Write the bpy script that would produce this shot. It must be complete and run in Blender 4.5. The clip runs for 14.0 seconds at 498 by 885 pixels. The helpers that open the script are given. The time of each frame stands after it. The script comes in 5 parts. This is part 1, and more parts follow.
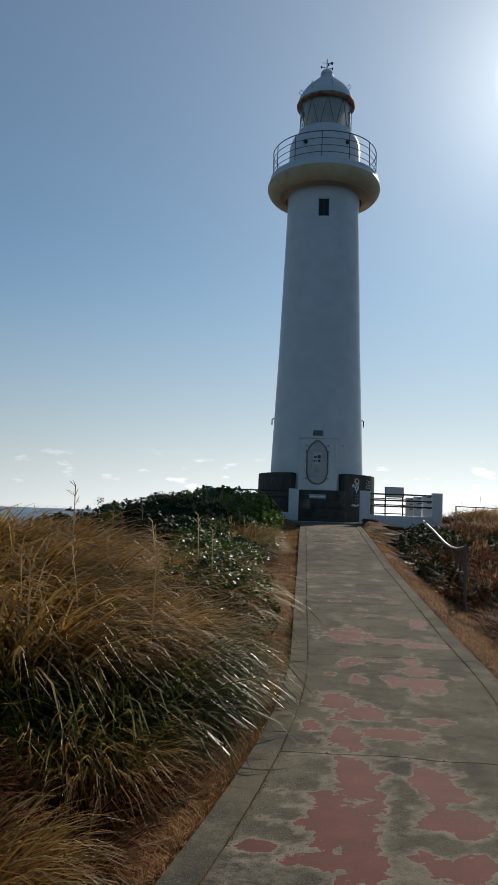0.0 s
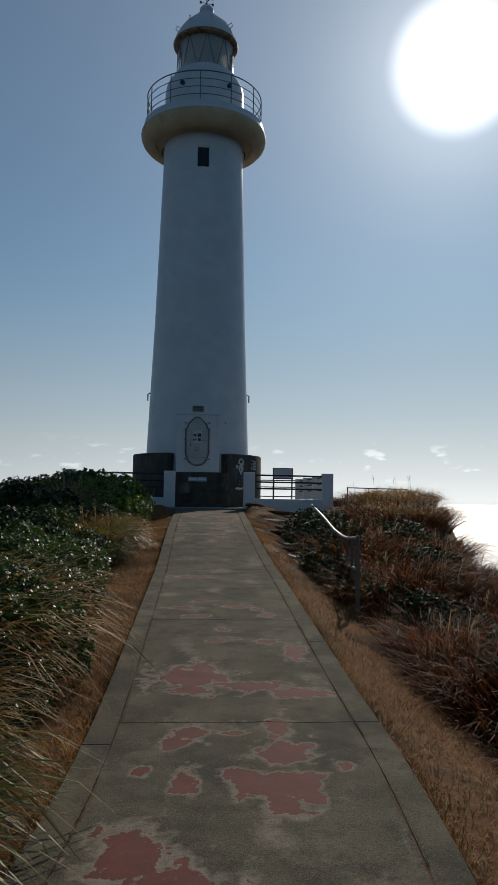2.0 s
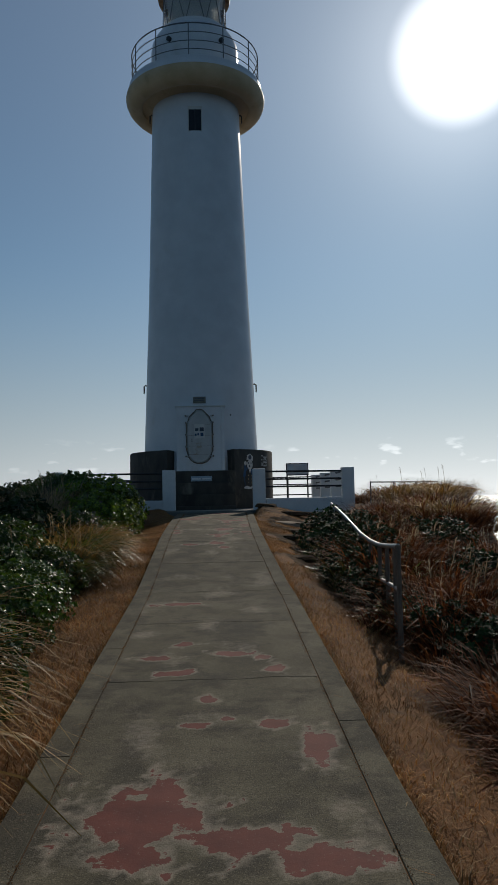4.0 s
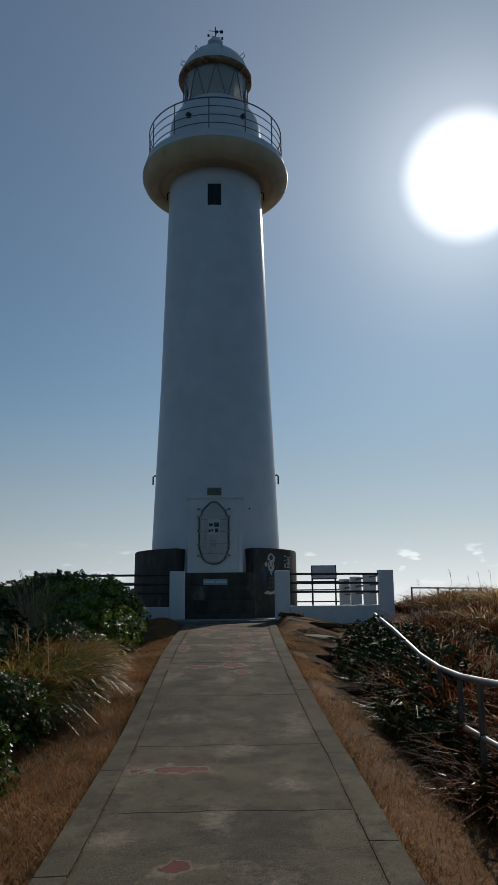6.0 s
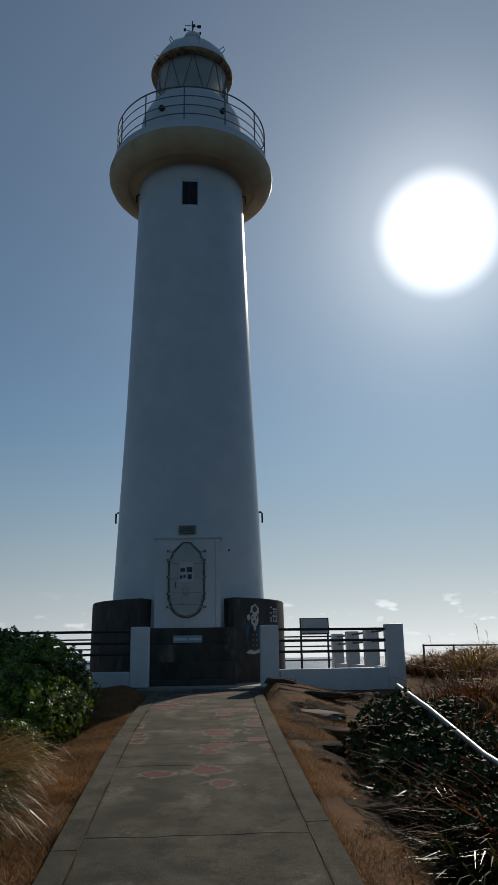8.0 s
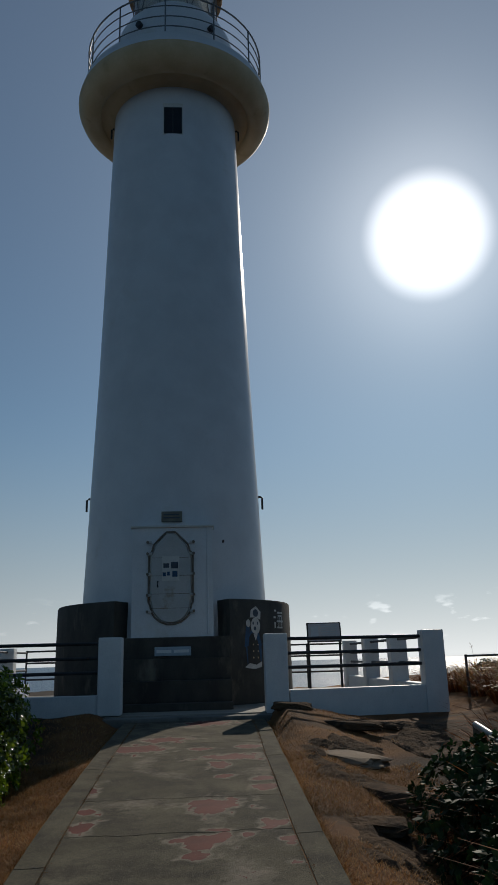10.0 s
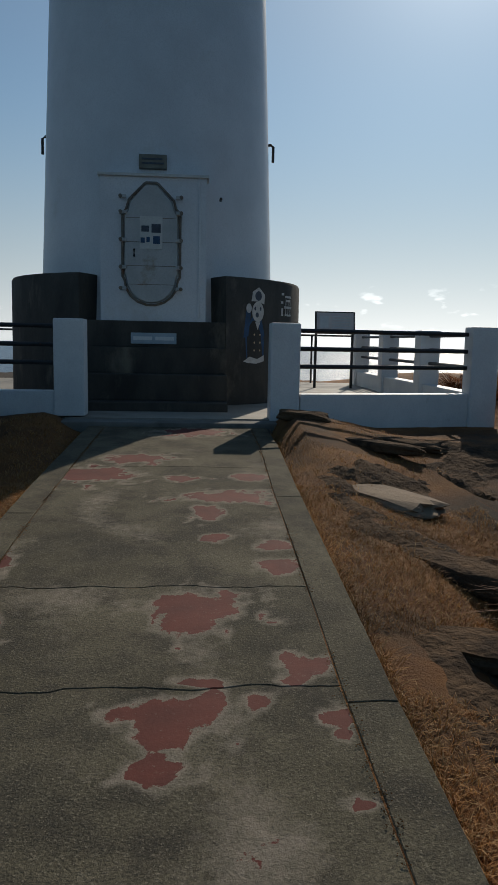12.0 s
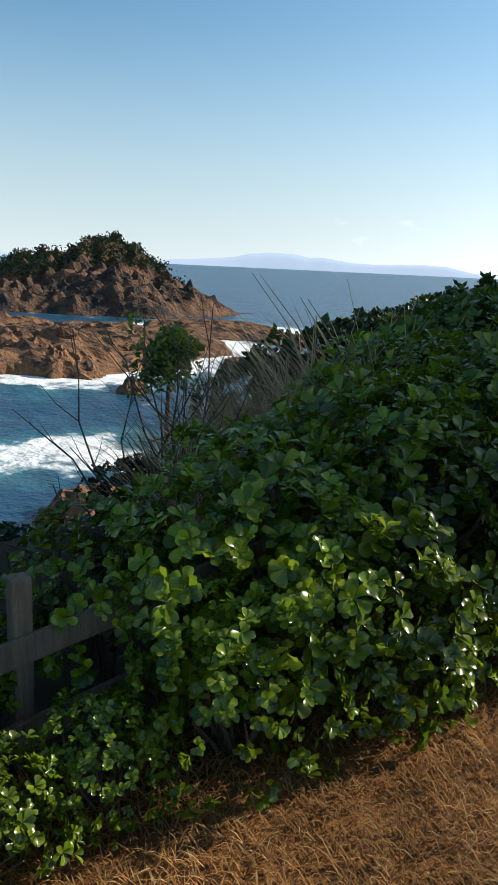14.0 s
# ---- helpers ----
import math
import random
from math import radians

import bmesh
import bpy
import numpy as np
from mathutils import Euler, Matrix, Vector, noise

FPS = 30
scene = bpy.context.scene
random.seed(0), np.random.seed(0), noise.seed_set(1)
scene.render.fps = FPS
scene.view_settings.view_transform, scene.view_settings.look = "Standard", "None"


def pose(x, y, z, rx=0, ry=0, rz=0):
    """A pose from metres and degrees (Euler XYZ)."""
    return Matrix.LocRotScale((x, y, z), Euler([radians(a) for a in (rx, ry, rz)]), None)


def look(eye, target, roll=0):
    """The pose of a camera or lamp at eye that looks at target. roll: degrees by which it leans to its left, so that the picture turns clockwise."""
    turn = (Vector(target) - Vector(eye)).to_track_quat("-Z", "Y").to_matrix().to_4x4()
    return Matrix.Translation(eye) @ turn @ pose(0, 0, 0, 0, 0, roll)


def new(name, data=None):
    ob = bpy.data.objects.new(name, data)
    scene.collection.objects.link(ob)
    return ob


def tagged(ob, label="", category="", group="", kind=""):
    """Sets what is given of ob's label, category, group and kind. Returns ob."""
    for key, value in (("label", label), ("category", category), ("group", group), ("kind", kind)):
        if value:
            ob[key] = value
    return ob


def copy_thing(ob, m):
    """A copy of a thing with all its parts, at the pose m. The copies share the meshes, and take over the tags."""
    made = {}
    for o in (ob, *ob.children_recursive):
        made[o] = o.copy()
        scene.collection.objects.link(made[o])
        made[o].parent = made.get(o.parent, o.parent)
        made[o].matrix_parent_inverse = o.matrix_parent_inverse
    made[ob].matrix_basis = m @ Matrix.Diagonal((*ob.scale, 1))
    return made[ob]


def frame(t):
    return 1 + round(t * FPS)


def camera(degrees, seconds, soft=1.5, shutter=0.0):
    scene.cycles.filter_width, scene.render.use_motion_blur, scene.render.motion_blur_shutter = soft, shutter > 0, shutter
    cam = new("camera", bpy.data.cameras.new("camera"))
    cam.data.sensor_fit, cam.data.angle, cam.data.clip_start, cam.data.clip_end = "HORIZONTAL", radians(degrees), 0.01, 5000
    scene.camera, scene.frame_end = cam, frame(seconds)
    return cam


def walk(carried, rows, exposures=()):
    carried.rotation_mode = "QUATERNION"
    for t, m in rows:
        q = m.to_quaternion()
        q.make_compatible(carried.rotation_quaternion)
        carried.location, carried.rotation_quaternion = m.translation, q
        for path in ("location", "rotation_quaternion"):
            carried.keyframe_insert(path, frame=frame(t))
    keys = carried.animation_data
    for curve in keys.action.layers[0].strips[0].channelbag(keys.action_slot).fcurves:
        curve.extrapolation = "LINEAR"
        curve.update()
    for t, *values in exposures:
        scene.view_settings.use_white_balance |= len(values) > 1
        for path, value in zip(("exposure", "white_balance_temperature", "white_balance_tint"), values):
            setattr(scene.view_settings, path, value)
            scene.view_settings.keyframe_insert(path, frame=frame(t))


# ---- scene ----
cam = camera(36.8, 14.0)
PATH = [
    (0, (-0.59, -23.39, 0.295), (-0.74, -21.404, 0.478), 2.0),
    (0.5, (-0.429, -22.734, 0.299), (-0.474, -20.744, 0.485), 2.1),
    (1, (-0.304, -22.103, 0.31), (-0.212, -20.111, 0.462), 1.4),
    (1.5, (-0.11, -21.413, 0.337), (0.018, -19.422, 0.482), 1.1),
    (2, (-0.038, -20.777, 0.352), (0.088, -18.786, 0.498), 0.9),
    (2.5, (0.091, -20.086, 0.336), (0.21, -18.094, 0.469), 0.6),
    (5, (0.311, -17.216, 0.385), (0.387, -15.226, 0.574), -1.9),
    (5.5, (0.331, -16.59, 0.384), (0.393, -14.616, 0.694), -1.4),
    (6, (0.266, -15.952, 0.393), (0.311, -13.997, 0.811), -0.6),
    (6.5, (0.281, -14.973, 0.352), (0.342, -13.029, 0.82), -0.4),
    (7, (0.239, -14.391, 0.41), (0.318, -12.457, 0.913), -0.3),
    (9.5, (0.335, -11.07, 0.713), (0.469, -9.155, 1.272), -1.7),
    (10, (0.319, -10.391, 0.738), (0.448, -8.473, 1.291), -1.6),
    (10.5, (0.309, -9.78, 0.771), (0.429, -7.833, 1.215), -1.4),
    (11, (0.317, -9.113, 0.783), (0.476, -7.12, 0.738), -0.9),
    (11.5, (0.363, -8.491, 0.835), (0.52, -6.505, 0.658), -1.2),
    (12, (0.371, -7.745, 0.851), (0.517, -5.769, 0.584), 1.1),
    (12.5, (0.375, -7.186, 0.873), (0.384, -5.226, 0.472), 3.6),
    (13, (0.32, -6.628, 0.911), (0.065, -4.719, 0.371), 4.4),
    (13.2, (0.249, -6.454, 0.936), (-0.3, -4.626, 0.338), 5.6),
    (13.3, (0.219, -6.369, 0.947), (-0.466, -4.6, 0.314), 5.5),
    (13.5, (0.136, -6.196, 0.928), (-0.839, -4.534, 0.393), 3.2),
    (13.7, (0.069, -6.069, 0.934), (-1.178, -4.58, 0.457), 3.2),
    (13.8, (0.047, -6.019, 0.985), (-1.316, -4.641, 0.493), 3.4),
    (14, (-0.012, -5.924, 1.011), (-1.575, -4.766, 0.546), 2.7),
]
EXPOSURES = [(0.0, -0.45, 6600, 10), (0.8, -0.87, 6500, 10), (6.0, -0.95, 6450, 10), (10.4, -1.05, 6450, 10), (11.4, -0.92, 6500, 10), (12.5, -0.5, 6600, 10), (13.0, -0.15, 6500, 10), (13.5, 0.65, 6700, 10), (14.0, 0.66, 6700, 8)]
walk(cam, [(t, look(eye, target, roll)) for t, eye, target, roll in PATH], EXPOSURES)

# ---------- light ----------
SUN_EL, SUN_AZ = radians(30.2), radians(19.4)
SUN_DIR = Vector((math.sin(SUN_AZ) * math.cos(SUN_EL), math.cos(SUN_AZ) * math.cos(SUN_EL), math.sin(SUN_EL)))
sun = new("sun", bpy.data.lights.new("sun", "SUN"))
sun.data.energy, sun.data.angle, sun.data.color = 4.2, radians(0.5), (1.0, 0.9, 0.76)
sun.matrix_world = look(SUN_DIR * 100, (0, 0, 0))


def build_world():
    w = bpy.data.worlds.new("sky")
    scene.world = w
    w.use_nodes = True
    nt = w.node_tree
    nt.nodes.clear()
    N, L = nt.nodes.new, nt.links.new
    out, bg = N("ShaderNodeOutputWorld"), N("ShaderNodeBackground")
    sky = N("ShaderNodeTexSky")
    sky.sky_type, sky.sun_disc = "NISHITA", False
    sky.sun_elevation, sky.sun_rotation = SUN_EL, SUN_AZ
    sky.altitude, sky.air_density, sky.dust_density, sky.ozone_density = 20, 1.0, 0.15, 2.4
    bg.inputs["Strength"].default_value = SKY
    co = N("ShaderNodeTexCoord")
    nrm = N("ShaderNodeVectorMath")
    nrm.operation = "NORMALIZE"
    L(co.outputs["Generated"], nrm.inputs[0])
    dot = N("ShaderNodeVectorMath")
    dot.operation = "DOT_PRODUCT"
    L(nrm.outputs[0], dot.inputs[0])
    dot.inputs[1].default_value = SUN_DIR

    def math_node(op, a, b, clamp=False):
        n = N("ShaderNodeMath")
        n.operation, n.use_clamp = op, clamp
        for i, v in enumerate((a, b)):
            if isinstance(v, (int, float)):
                n.inputs[i].default_value = v
            else:
                L(v, n.inputs[i])
        return n.outputs[0]

    # aureole of the sun: overexposed core and a soft glow of haze round it
    d = math_node("MAXIMUM", dot.outputs["Value"], 0.0)
    core = N("ShaderNodeMapRange")
    core.interpolation_type = "SMOOTHSTEP"
    core.inputs["From Min"].default_value, core.inputs["From Max"].default_value = math.cos(radians(5.0)), math.cos(radians(2.2))
    core.inputs["To Max"].default_value = 3.2
    L(d, core.inputs["Value"])
    glow = math_node("MULTIPLY", math_node("POWER", d, 150.0), 1.2)
    glow = math_node("ADD", glow, math_node("MULTIPLY", math_node("POWER", d, 24.0), 0.5))
    glow = math_node("ADD", glow, math_node("MULTIPLY", math_node("POWER", d, 2.5), 0.35))
    glow = math_node("ADD", glow, core.outputs[0])
    # low cumulus near the horizon
    sep = N("ShaderNodeSeparateXYZ")
    L(nrm.outputs[0], sep.inputs[0])
    mp = N("ShaderNodeMapping")
    mp.inputs["Scale"].default_value = (24, 24, 70)
    L(nrm.outputs[0], mp.inputs[0])
    nz = N("ShaderNodeTexNoise")
    nz.inputs["Scale"].default_value, nz.inputs["Detail"].default_value = 1.0, 6.0
    L(mp.outputs[0], nz.inputs["Vector"])
    cl = N("ShaderNodeMapRange")
    cl.inputs["From Min"].default_value, cl.inputs["From Max"].default_value = 0.615, 0.70
    L(nz.outputs[0], cl.inputs["Value"])
    lo = N("ShaderNodeMapRange")
    lo.interpolation_type = "SMOOTHSTEP"
    lo.inputs["From Min"].default_value, lo.inputs["From Max"].default_value = 0.085, 0.05
    L(sep.outputs["Z"], lo.inputs["Value"])
    up = N("ShaderNodeMapRange")
    up.inputs["From Min"].default_value, up.inputs["From Max"].default_value = 0.012, 0.03
    L(sep.outputs["Z"], up.inputs["Value"])
    cloud = math_node("MULTIPLY", math_node("MULTIPLY", cl.outputs[0], lo.outputs[0]), up.outputs[0])
    cloud = math_node("MULTIPLY", cloud, math_node("MULTIPLY", math_node("POWER", d, 3.0), 1.6))
    tint = N("ShaderNodeMix")
    tint.data_type, tint.blend_type = "RGBA", "ADD"
    tint.inputs["Factor"].default_value = 1.0
    hue = N("ShaderNodeMix")
    hue.data_type, hue.blend_type = "RGBA", "MULTIPLY"
    hue.inputs["Factor"].default_value = 1.0
    hue.inputs["B"].default_value = (0.77, 1.07, 1.12, 1)
    L(sky.outputs[0], hue.inputs["A"])
    veil = N("ShaderNodeMix")
    veil.data_type = "RGBA"
    vz = N("ShaderNodeMapRange")
    vz.interpolation_type = "SMOOTHSTEP"
    vz.inputs["From Min"].default_value, vz.inputs["From Max"].default_value = 0.32, 0.0
    vz.inputs["To Max"].default_value = 0.85
    L(sep.outputs["Z"], vz.inputs["Value"])
    L(vz.outputs[0], veil.inputs["Factor"])
    L(hue.outputs["Result"], veil.inputs["A"])
    veil.inputs["B"].default_value = (3.9, 4.8, 5.7, 1)
    L(veil.outputs["Result"], tint.inputs["A"])
    comb = N("ShaderNodeMix")
    comb.data_type, comb.blend_type = "RGBA", "MULTIPLY"
    comb.inputs["Factor"].default_value = 1.0
    comb.inputs["A"].default_value = (0.98, 0.96, 0.95, 1)
    # pale haze towards the horizon
    low = math_node("SUBTRACT", 1.0, math_node("ABSOLUTE", sep.outputs["Z"], 0.0))
    haze = math_node("MULTIPLY", math_node("POWER", low, 11.0), math_node("ADD", 0.32, math_node("MULTIPLY", math_node("POWER", d, 3.0), 3.1)))
    glow = math_node("ADD", glow, haze)
    both = math_node("MULTIPLY", math_node("ADD", glow, cloud), 1.0 / SKY * 0.5)
    cb = N("ShaderNodeCombineColor")
    for i in range(3):
        L(both, cb.inputs[i])
    L(cb.outputs[0], comb.inputs["B"])
    L(comb.outputs["Result"], tint.inputs["B"])
    L(tint.outputs["Result"], bg.inputs["Color"])
    L(bg.outputs[0], out.inputs[0])


SKY = 0.08
build_world()


# ---------- materials ----------
def material(name):
    m = bpy.data.materials.new(name)
    m.use_nodes = True
    nt = m.node_tree
    return m, nt, nt.nodes["Principled BSDF"], nt.nodes.new, nt.links.new


def surface(name, a, b, scale=3.0, fine=40.0, rough=0.7, bump=0.3, dist=0.01, metal=0.0, stain=None, stain_at=(0.55, 0.7),
            stain_scale=1.2, spec=0.3, stretch=(1, 1, 1), vary=0.0, local=False):
    """Two colours mixed by coarse and fine grain, with optional stains of a third, and fine relief."""
    m, nt, bsdf, N, L = material(name)
    if local:
        pos = N("ShaderNodeTexCoord").outputs["Object"]
    else:
        pos = N("ShaderNodeNewGeometry").outputs["Position"]
    mp = N("ShaderNodeMapping")
    mp.inputs["Scale"].default_value = stretch
    L(pos, mp.inputs[0])

    def nz(s, detail=5.0, rg=0.6):
        n = N("ShaderNodeTexNoise")
        n.inputs["Scale"].default_value, n.inputs["Detail"].default_value, n.inputs["Roughness"].default_value = s, detail, rg
        L(mp.outputs[0], n.inputs["Vector"])
        return n.outputs[0]

    def mix(f, c1, c2):
        x = N("ShaderNodeMix")
        x.data_type = "RGBA"
        for sock, v in (("Factor", f), ("A", c1), ("B", c2)):
            if isinstance(v, tuple):
                x.inputs[sock].default_value = (*v, 1)
            elif isinstance(v, float):
                x.inputs[sock].default_value = v
            else:
                L(v, x.inputs[sock])
        return x.outputs["Result"]

    def ramp(v, lo, hi):
        r = N("ShaderNodeMapRange")
        r.inputs["From Min"].default_value, r.inputs["From Max"].default_value = lo, hi
        L(v, r.inputs["Value"])
        return r.outputs[0]

    coarse, grain = nz(scale), nz(fine)
    col = mix(ramp(coarse, 0.35, 0.65), a, b)
    mid = tuple((p + q) / 2 * 0.7 for p, q in zip(a, b))
    g = N("ShaderNodeMath")
    g.operation = "MULTIPLY"
    L(ramp(grain, 0.45, 0.75), g.inputs[0])
    g.inputs[1].default_value = 0.45
    col = mix(g.outputs[0], col, mid)
    if stain:
        col = mix(ramp(nz(stain_scale, 7.0, 0.65), *stain_at), col, stain)
    if vary:
        oi = N("ShaderNodeObjectInfo")
        hsv = N("ShaderNodeHueSaturation")
        r = N("ShaderNodeMapRange")
        r.inputs["To Min"].default_value, r.inputs["To Max"].default_value = 1 - vary, 1 + vary
        L(oi.outputs["Random"], r.inputs["Value"])
        L(r.outputs[0], hsv.inputs["Value"])
        L(col, hsv.inputs["Color"])
        col = hsv.outputs[0]
    L(col, bsdf.inputs["Base Color"])
    bsdf.inputs["Roughness"].default_value = rough
    bsdf.inputs["Metallic"].default_value = metal
    bsdf.inputs["Specular IOR Level"].default_value = spec
    if bump:
        bp = N("ShaderNodeBump")
        bp.inputs["Strength"].default_value, bp.inputs["Distance"].default_value = bump, dist
        add = N("ShaderNodeMath")
        add.operation = "ADD"
        L(grain, add.inputs[0])
        L(coarse, add.inputs[1])
        L(add.outputs[0], bp.inputs["Height"])
        L(bp.outputs[0], bsdf.inputs["Normal"])
    return m


def foliage(name, cols, rough=0.5, through_light=0.35, tip=None, spec=0.5):
    """Blades or leaves: each island takes one of the colours; thin, so that light from behind shows."""
    m, nt, bsdf, N, L = material(name)
    geo = N("ShaderNodeNewGeometry")
    r = N("ShaderNodeValToRGB")
    els = r.color_ramp.elements
    while len(els) < len(cols):
        els.new(0.5)
    for i, c in enumerate(cols):
        els[i].position, els[i].color = i / max(1, len(cols) - 1), (*c, 1)
    L(geo.outputs["Random Per Island"], r.inputs[0])
    nz = N("ShaderNodeTexNoise")
    nz.inputs["Scale"].default_value = 1.3
    L(geo.outputs["Position"], nz.inputs["Vector"])
    hsv = N("ShaderNodeHueSaturation")
    mr = N("ShaderNodeMapRange")
    mr.inputs["From Min"].default_value, mr.inputs["From Max"].default_value = 0.3, 0.7
    mr.inputs["To Min"].default_value, mr.inputs["To Max"].default_value = 0.4, 1.35
    L(nz.outputs[0], mr.inputs["Value"])
    L(mr.outputs[0], hsv.inputs["Value"])
    L(r.outputs[0], hsv.inputs["Color"])
    L(hsv.outputs[0], bsdf.inputs["Base Color"])
    bsdf.inputs["Roughness"].default_value = rough
    bsdf.inputs["Specular IOR Level"].default_value = spec
    tr, mx = N("ShaderNodeBsdfTranslucent"), N("ShaderNodeMixShader")
    L(hsv.outputs[0], tr.inputs["Color"])
    mx.inputs[0].default_value = through_light
    L(bsdf.outputs[0], mx.inputs[1])
    L(tr.outputs[0], mx.inputs[2])
    L(mx.outputs[0], nt.nodes["Material Output"].inputs["Surface"])
    return m


WHITE = surface("white_wall_paint", (0.69, 0.71, 0.73), (0.61, 0.63, 0.65), 1.6, 60, 0.42, 0.10, 0.004, stain=(0.52, 0.50, 0.45), stain_at=(0.62, 0.8), stain_scale=0.9)
WHITE_POST = surface("white_post_paint", (0.78, 0.78, 0.77), (0.68, 0.69, 0.69), 3, 70, 0.5, 0.15, 0.004, stain=(0.40, 0.38, 0.34), stain_at=(0.66, 0.8), stain_scale=4)
CORNICE = surface("cream_cornice_paint", (0.64, 0.48, 0.29), (0.54, 0.39, 0.22), 2.2, 50, 0.6, 0.15, 0.004, stain=(0.36, 0.24, 0.13), stain_at=(0.6, 0.78), stain_scale=2.4)
DARK_CONC = surface("mouldy_concrete", (0.085, 0.078, 0.066), (0.045, 0.042, 0.038), 2.5, 45, 0.9, 0.5, 0.008, stain=(0.19, 0.17, 0.13), stain_at=(0.56, 0.75), stain_scale=2.0, stretch=(1, 1, 0.45))
CONC = surface("grey_concrete", (0.25, 0.24, 0.215), (0.165, 0.16, 0.145), 2.4, 90, 0.85, 0.55, 0.006, stain=(0.10, 0.098, 0.085), stain_at=(0.56, 0.72), stain_scale=1.7)
FLOOR_CONC = surface("terrace_concrete", (0.36, 0.33, 0.28), (0.27, 0.25, 0.21), 1.8, 60, 0.7, 0.3, 0.005, stain=(0.17, 0.155, 0.13), stain_scale=1.1)
SOIL = surface("dry_thatch_soil", (0.26, 0.118, 0.034), (0.14, 0.06, 0.02), 2.6, 75, 0.95, 0.9, 0.014, stain=(0.075, 0.05, 0.03), stain_at=(0.55, 0.68), stain_scale=0.9)


def cover_material(src, name, attribute, colour):
    """A surface that gives way to a second colour where an attribute of the mesh says so."""
    m = src.copy()
    m.name = name
    nt = m.node_tree
    bsdf = nt.nodes["Principled BSDF"]
    was = bsdf.inputs["Base Color"].links[0].from_socket
    at, mx = nt.nodes.new("ShaderNodeAttribute"), nt.nodes.new("ShaderNodeMix")
    at.attribute_name = attribute
    mx.data_type = "RGBA"
    mx.inputs["B"].default_value = (*colour, 1)
    nt.links.new(at.outputs["Fac"], mx.inputs["Factor"])
    nt.links.new(was, mx.inputs["A"])
    nt.links.new(mx.outputs["Result"], bsdf.inputs["Base Color"])
    return m


# Near black under the grasses and shrubs: their shade is put into the colour.
GROUND = cover_material(SOIL, "turf_and_leaf_mould", "shade_soil", (0.03, 0.02, 0.011))
ROCK = surface("eroded_bedrock", (0.15, 0.095, 0.055), (0.085, 0.056, 0.035), 4, 24, 0.95, 0.9, 0.03, stain=(0.05, 0.036, 0.026), stain_at=(0.5, 0.65), stain_scale=3, spec=0.08)
BEDROCK = cover_material(ROCK, "bedrock_with_turf", "soil", (0.19, 0.085, 0.027))
FLAGSTONE = surface("pale_flagstone", (0.30, 0.22, 0.145), (0.22, 0.16, 0.105), 4, 50, 0.9, 0.5, 0.01, stain=(0.13, 0.095, 0.06), stain_at=(0.55, 0.7), stain_scale=5)
IRON = surface("dark_painted_iron", (0.05, 0.052, 0.055), (0.03, 0.03, 0.032), 6, 60, 0.45, 0.2, 0.002, metal=0.3, stain=(0.13, 0.06, 0.03), stain_at=(0.62, 0.72), stain_scale=6)
STEEL = surface("galvanised_pipe", (0.46, 0.45, 0.43), (0.36, 0.35, 0.33), 8, 60, 0.42, 0.15, 0.002, metal=0.75, stain=(0.25, 0.17, 0.1), stain_at=(0.6, 0.75), stain_scale=5)
HATCH = surface("hatch_grey_paint", (0.50, 0.51, 0.50), (0.42, 0.43, 0.42), 3, 50, 0.5, 0.15, 0.003, stain=(0.30, 0.24, 0.17), stain_at=(0.6, 0.75), stain_scale=2.5)
RAIL_GREY = surface("grey_railing_paint", (0.20, 0.21, 0.22), (0.13, 0.135, 0.14), 6, 60, 0.5, 0.2, 0.002, metal=0.2, stain=(0.14, 0.08, 0.05), stain_at=(0.62, 0.72), stain_scale=6)
GASKET = surface("rusty_hatch_rim", (0.24, 0.21, 0.17), (0.14, 0.12, 0.10), 8, 60, 0.7, 0.4, 0.004, stain=(0.2, 0.09, 0.04), stain_scale=7)
RUSTED = surface("rust_streaked_cream_paint", (0.42, 0.28, 0.16), (0.26, 0.13, 0.06), 5, 50, 0.7, 0.3, 0.004, stain=(0.12, 0.05, 0.025), stain_at=(0.5, 0.66), stain_scale=4)
BRONZE = surface("weathered_bronze_plate", (0.22, 0.21, 0.17), (0.15, 0.145, 0.12), 8, 80, 0.5, 0.3, 0.003, metal=0.5)
PLAQUE = surface("pale_blue_enamel", (0.42, 0.50, 0.56), (0.34, 0.42, 0.48), 6, 60, 0.35, 0.1, 0.002)
DARK = surface("dark_window_glass", (0.012, 0.013, 0.015), (0.02, 0.02, 0.022), 4, 30, 0.12, 0.0)
SIGN_FACE = surface("faded_sign_print", (0.45, 0.47, 0.50), (0.38, 0.40, 0.44), 5, 40, 0.45, 0.1, 0.002)
PAPER = surface("notice_paper", (0.62, 0.62, 0.58), (0.55, 0.55, 0.52), 6, 40, 0.6, 0.1, 0.002)
INK = surface("dark_print", (0.05, 0.06, 0.08), (0.08, 0.10, 0.13), 20, 60, 0.6, 0.0)
BLUE_PAINT = surface("navy_mural_paint", (0.045, 0.10, 0.19), (0.035, 0.075, 0.14), 9, 60, 0.7, 0.2, 0.002, stain=(0.06, 0.06, 0.06), stain_scale=6)
MURAL_WHITE = surface("worn_mural_white", (0.62, 0.61, 0.58), (0.48, 0.47, 0.44), 9, 60, 0.7, 0.2, 0.002, stain=(0.15, 0.14, 0.12), stain_at=(0.62, 0.75), stain_scale=7)
CURTAIN = surface("lantern_curtain", (0.62, 0.61, 0.57), (0.52, 0.51, 0.47), 2, 30, 0.8, 0.1, 0.004)
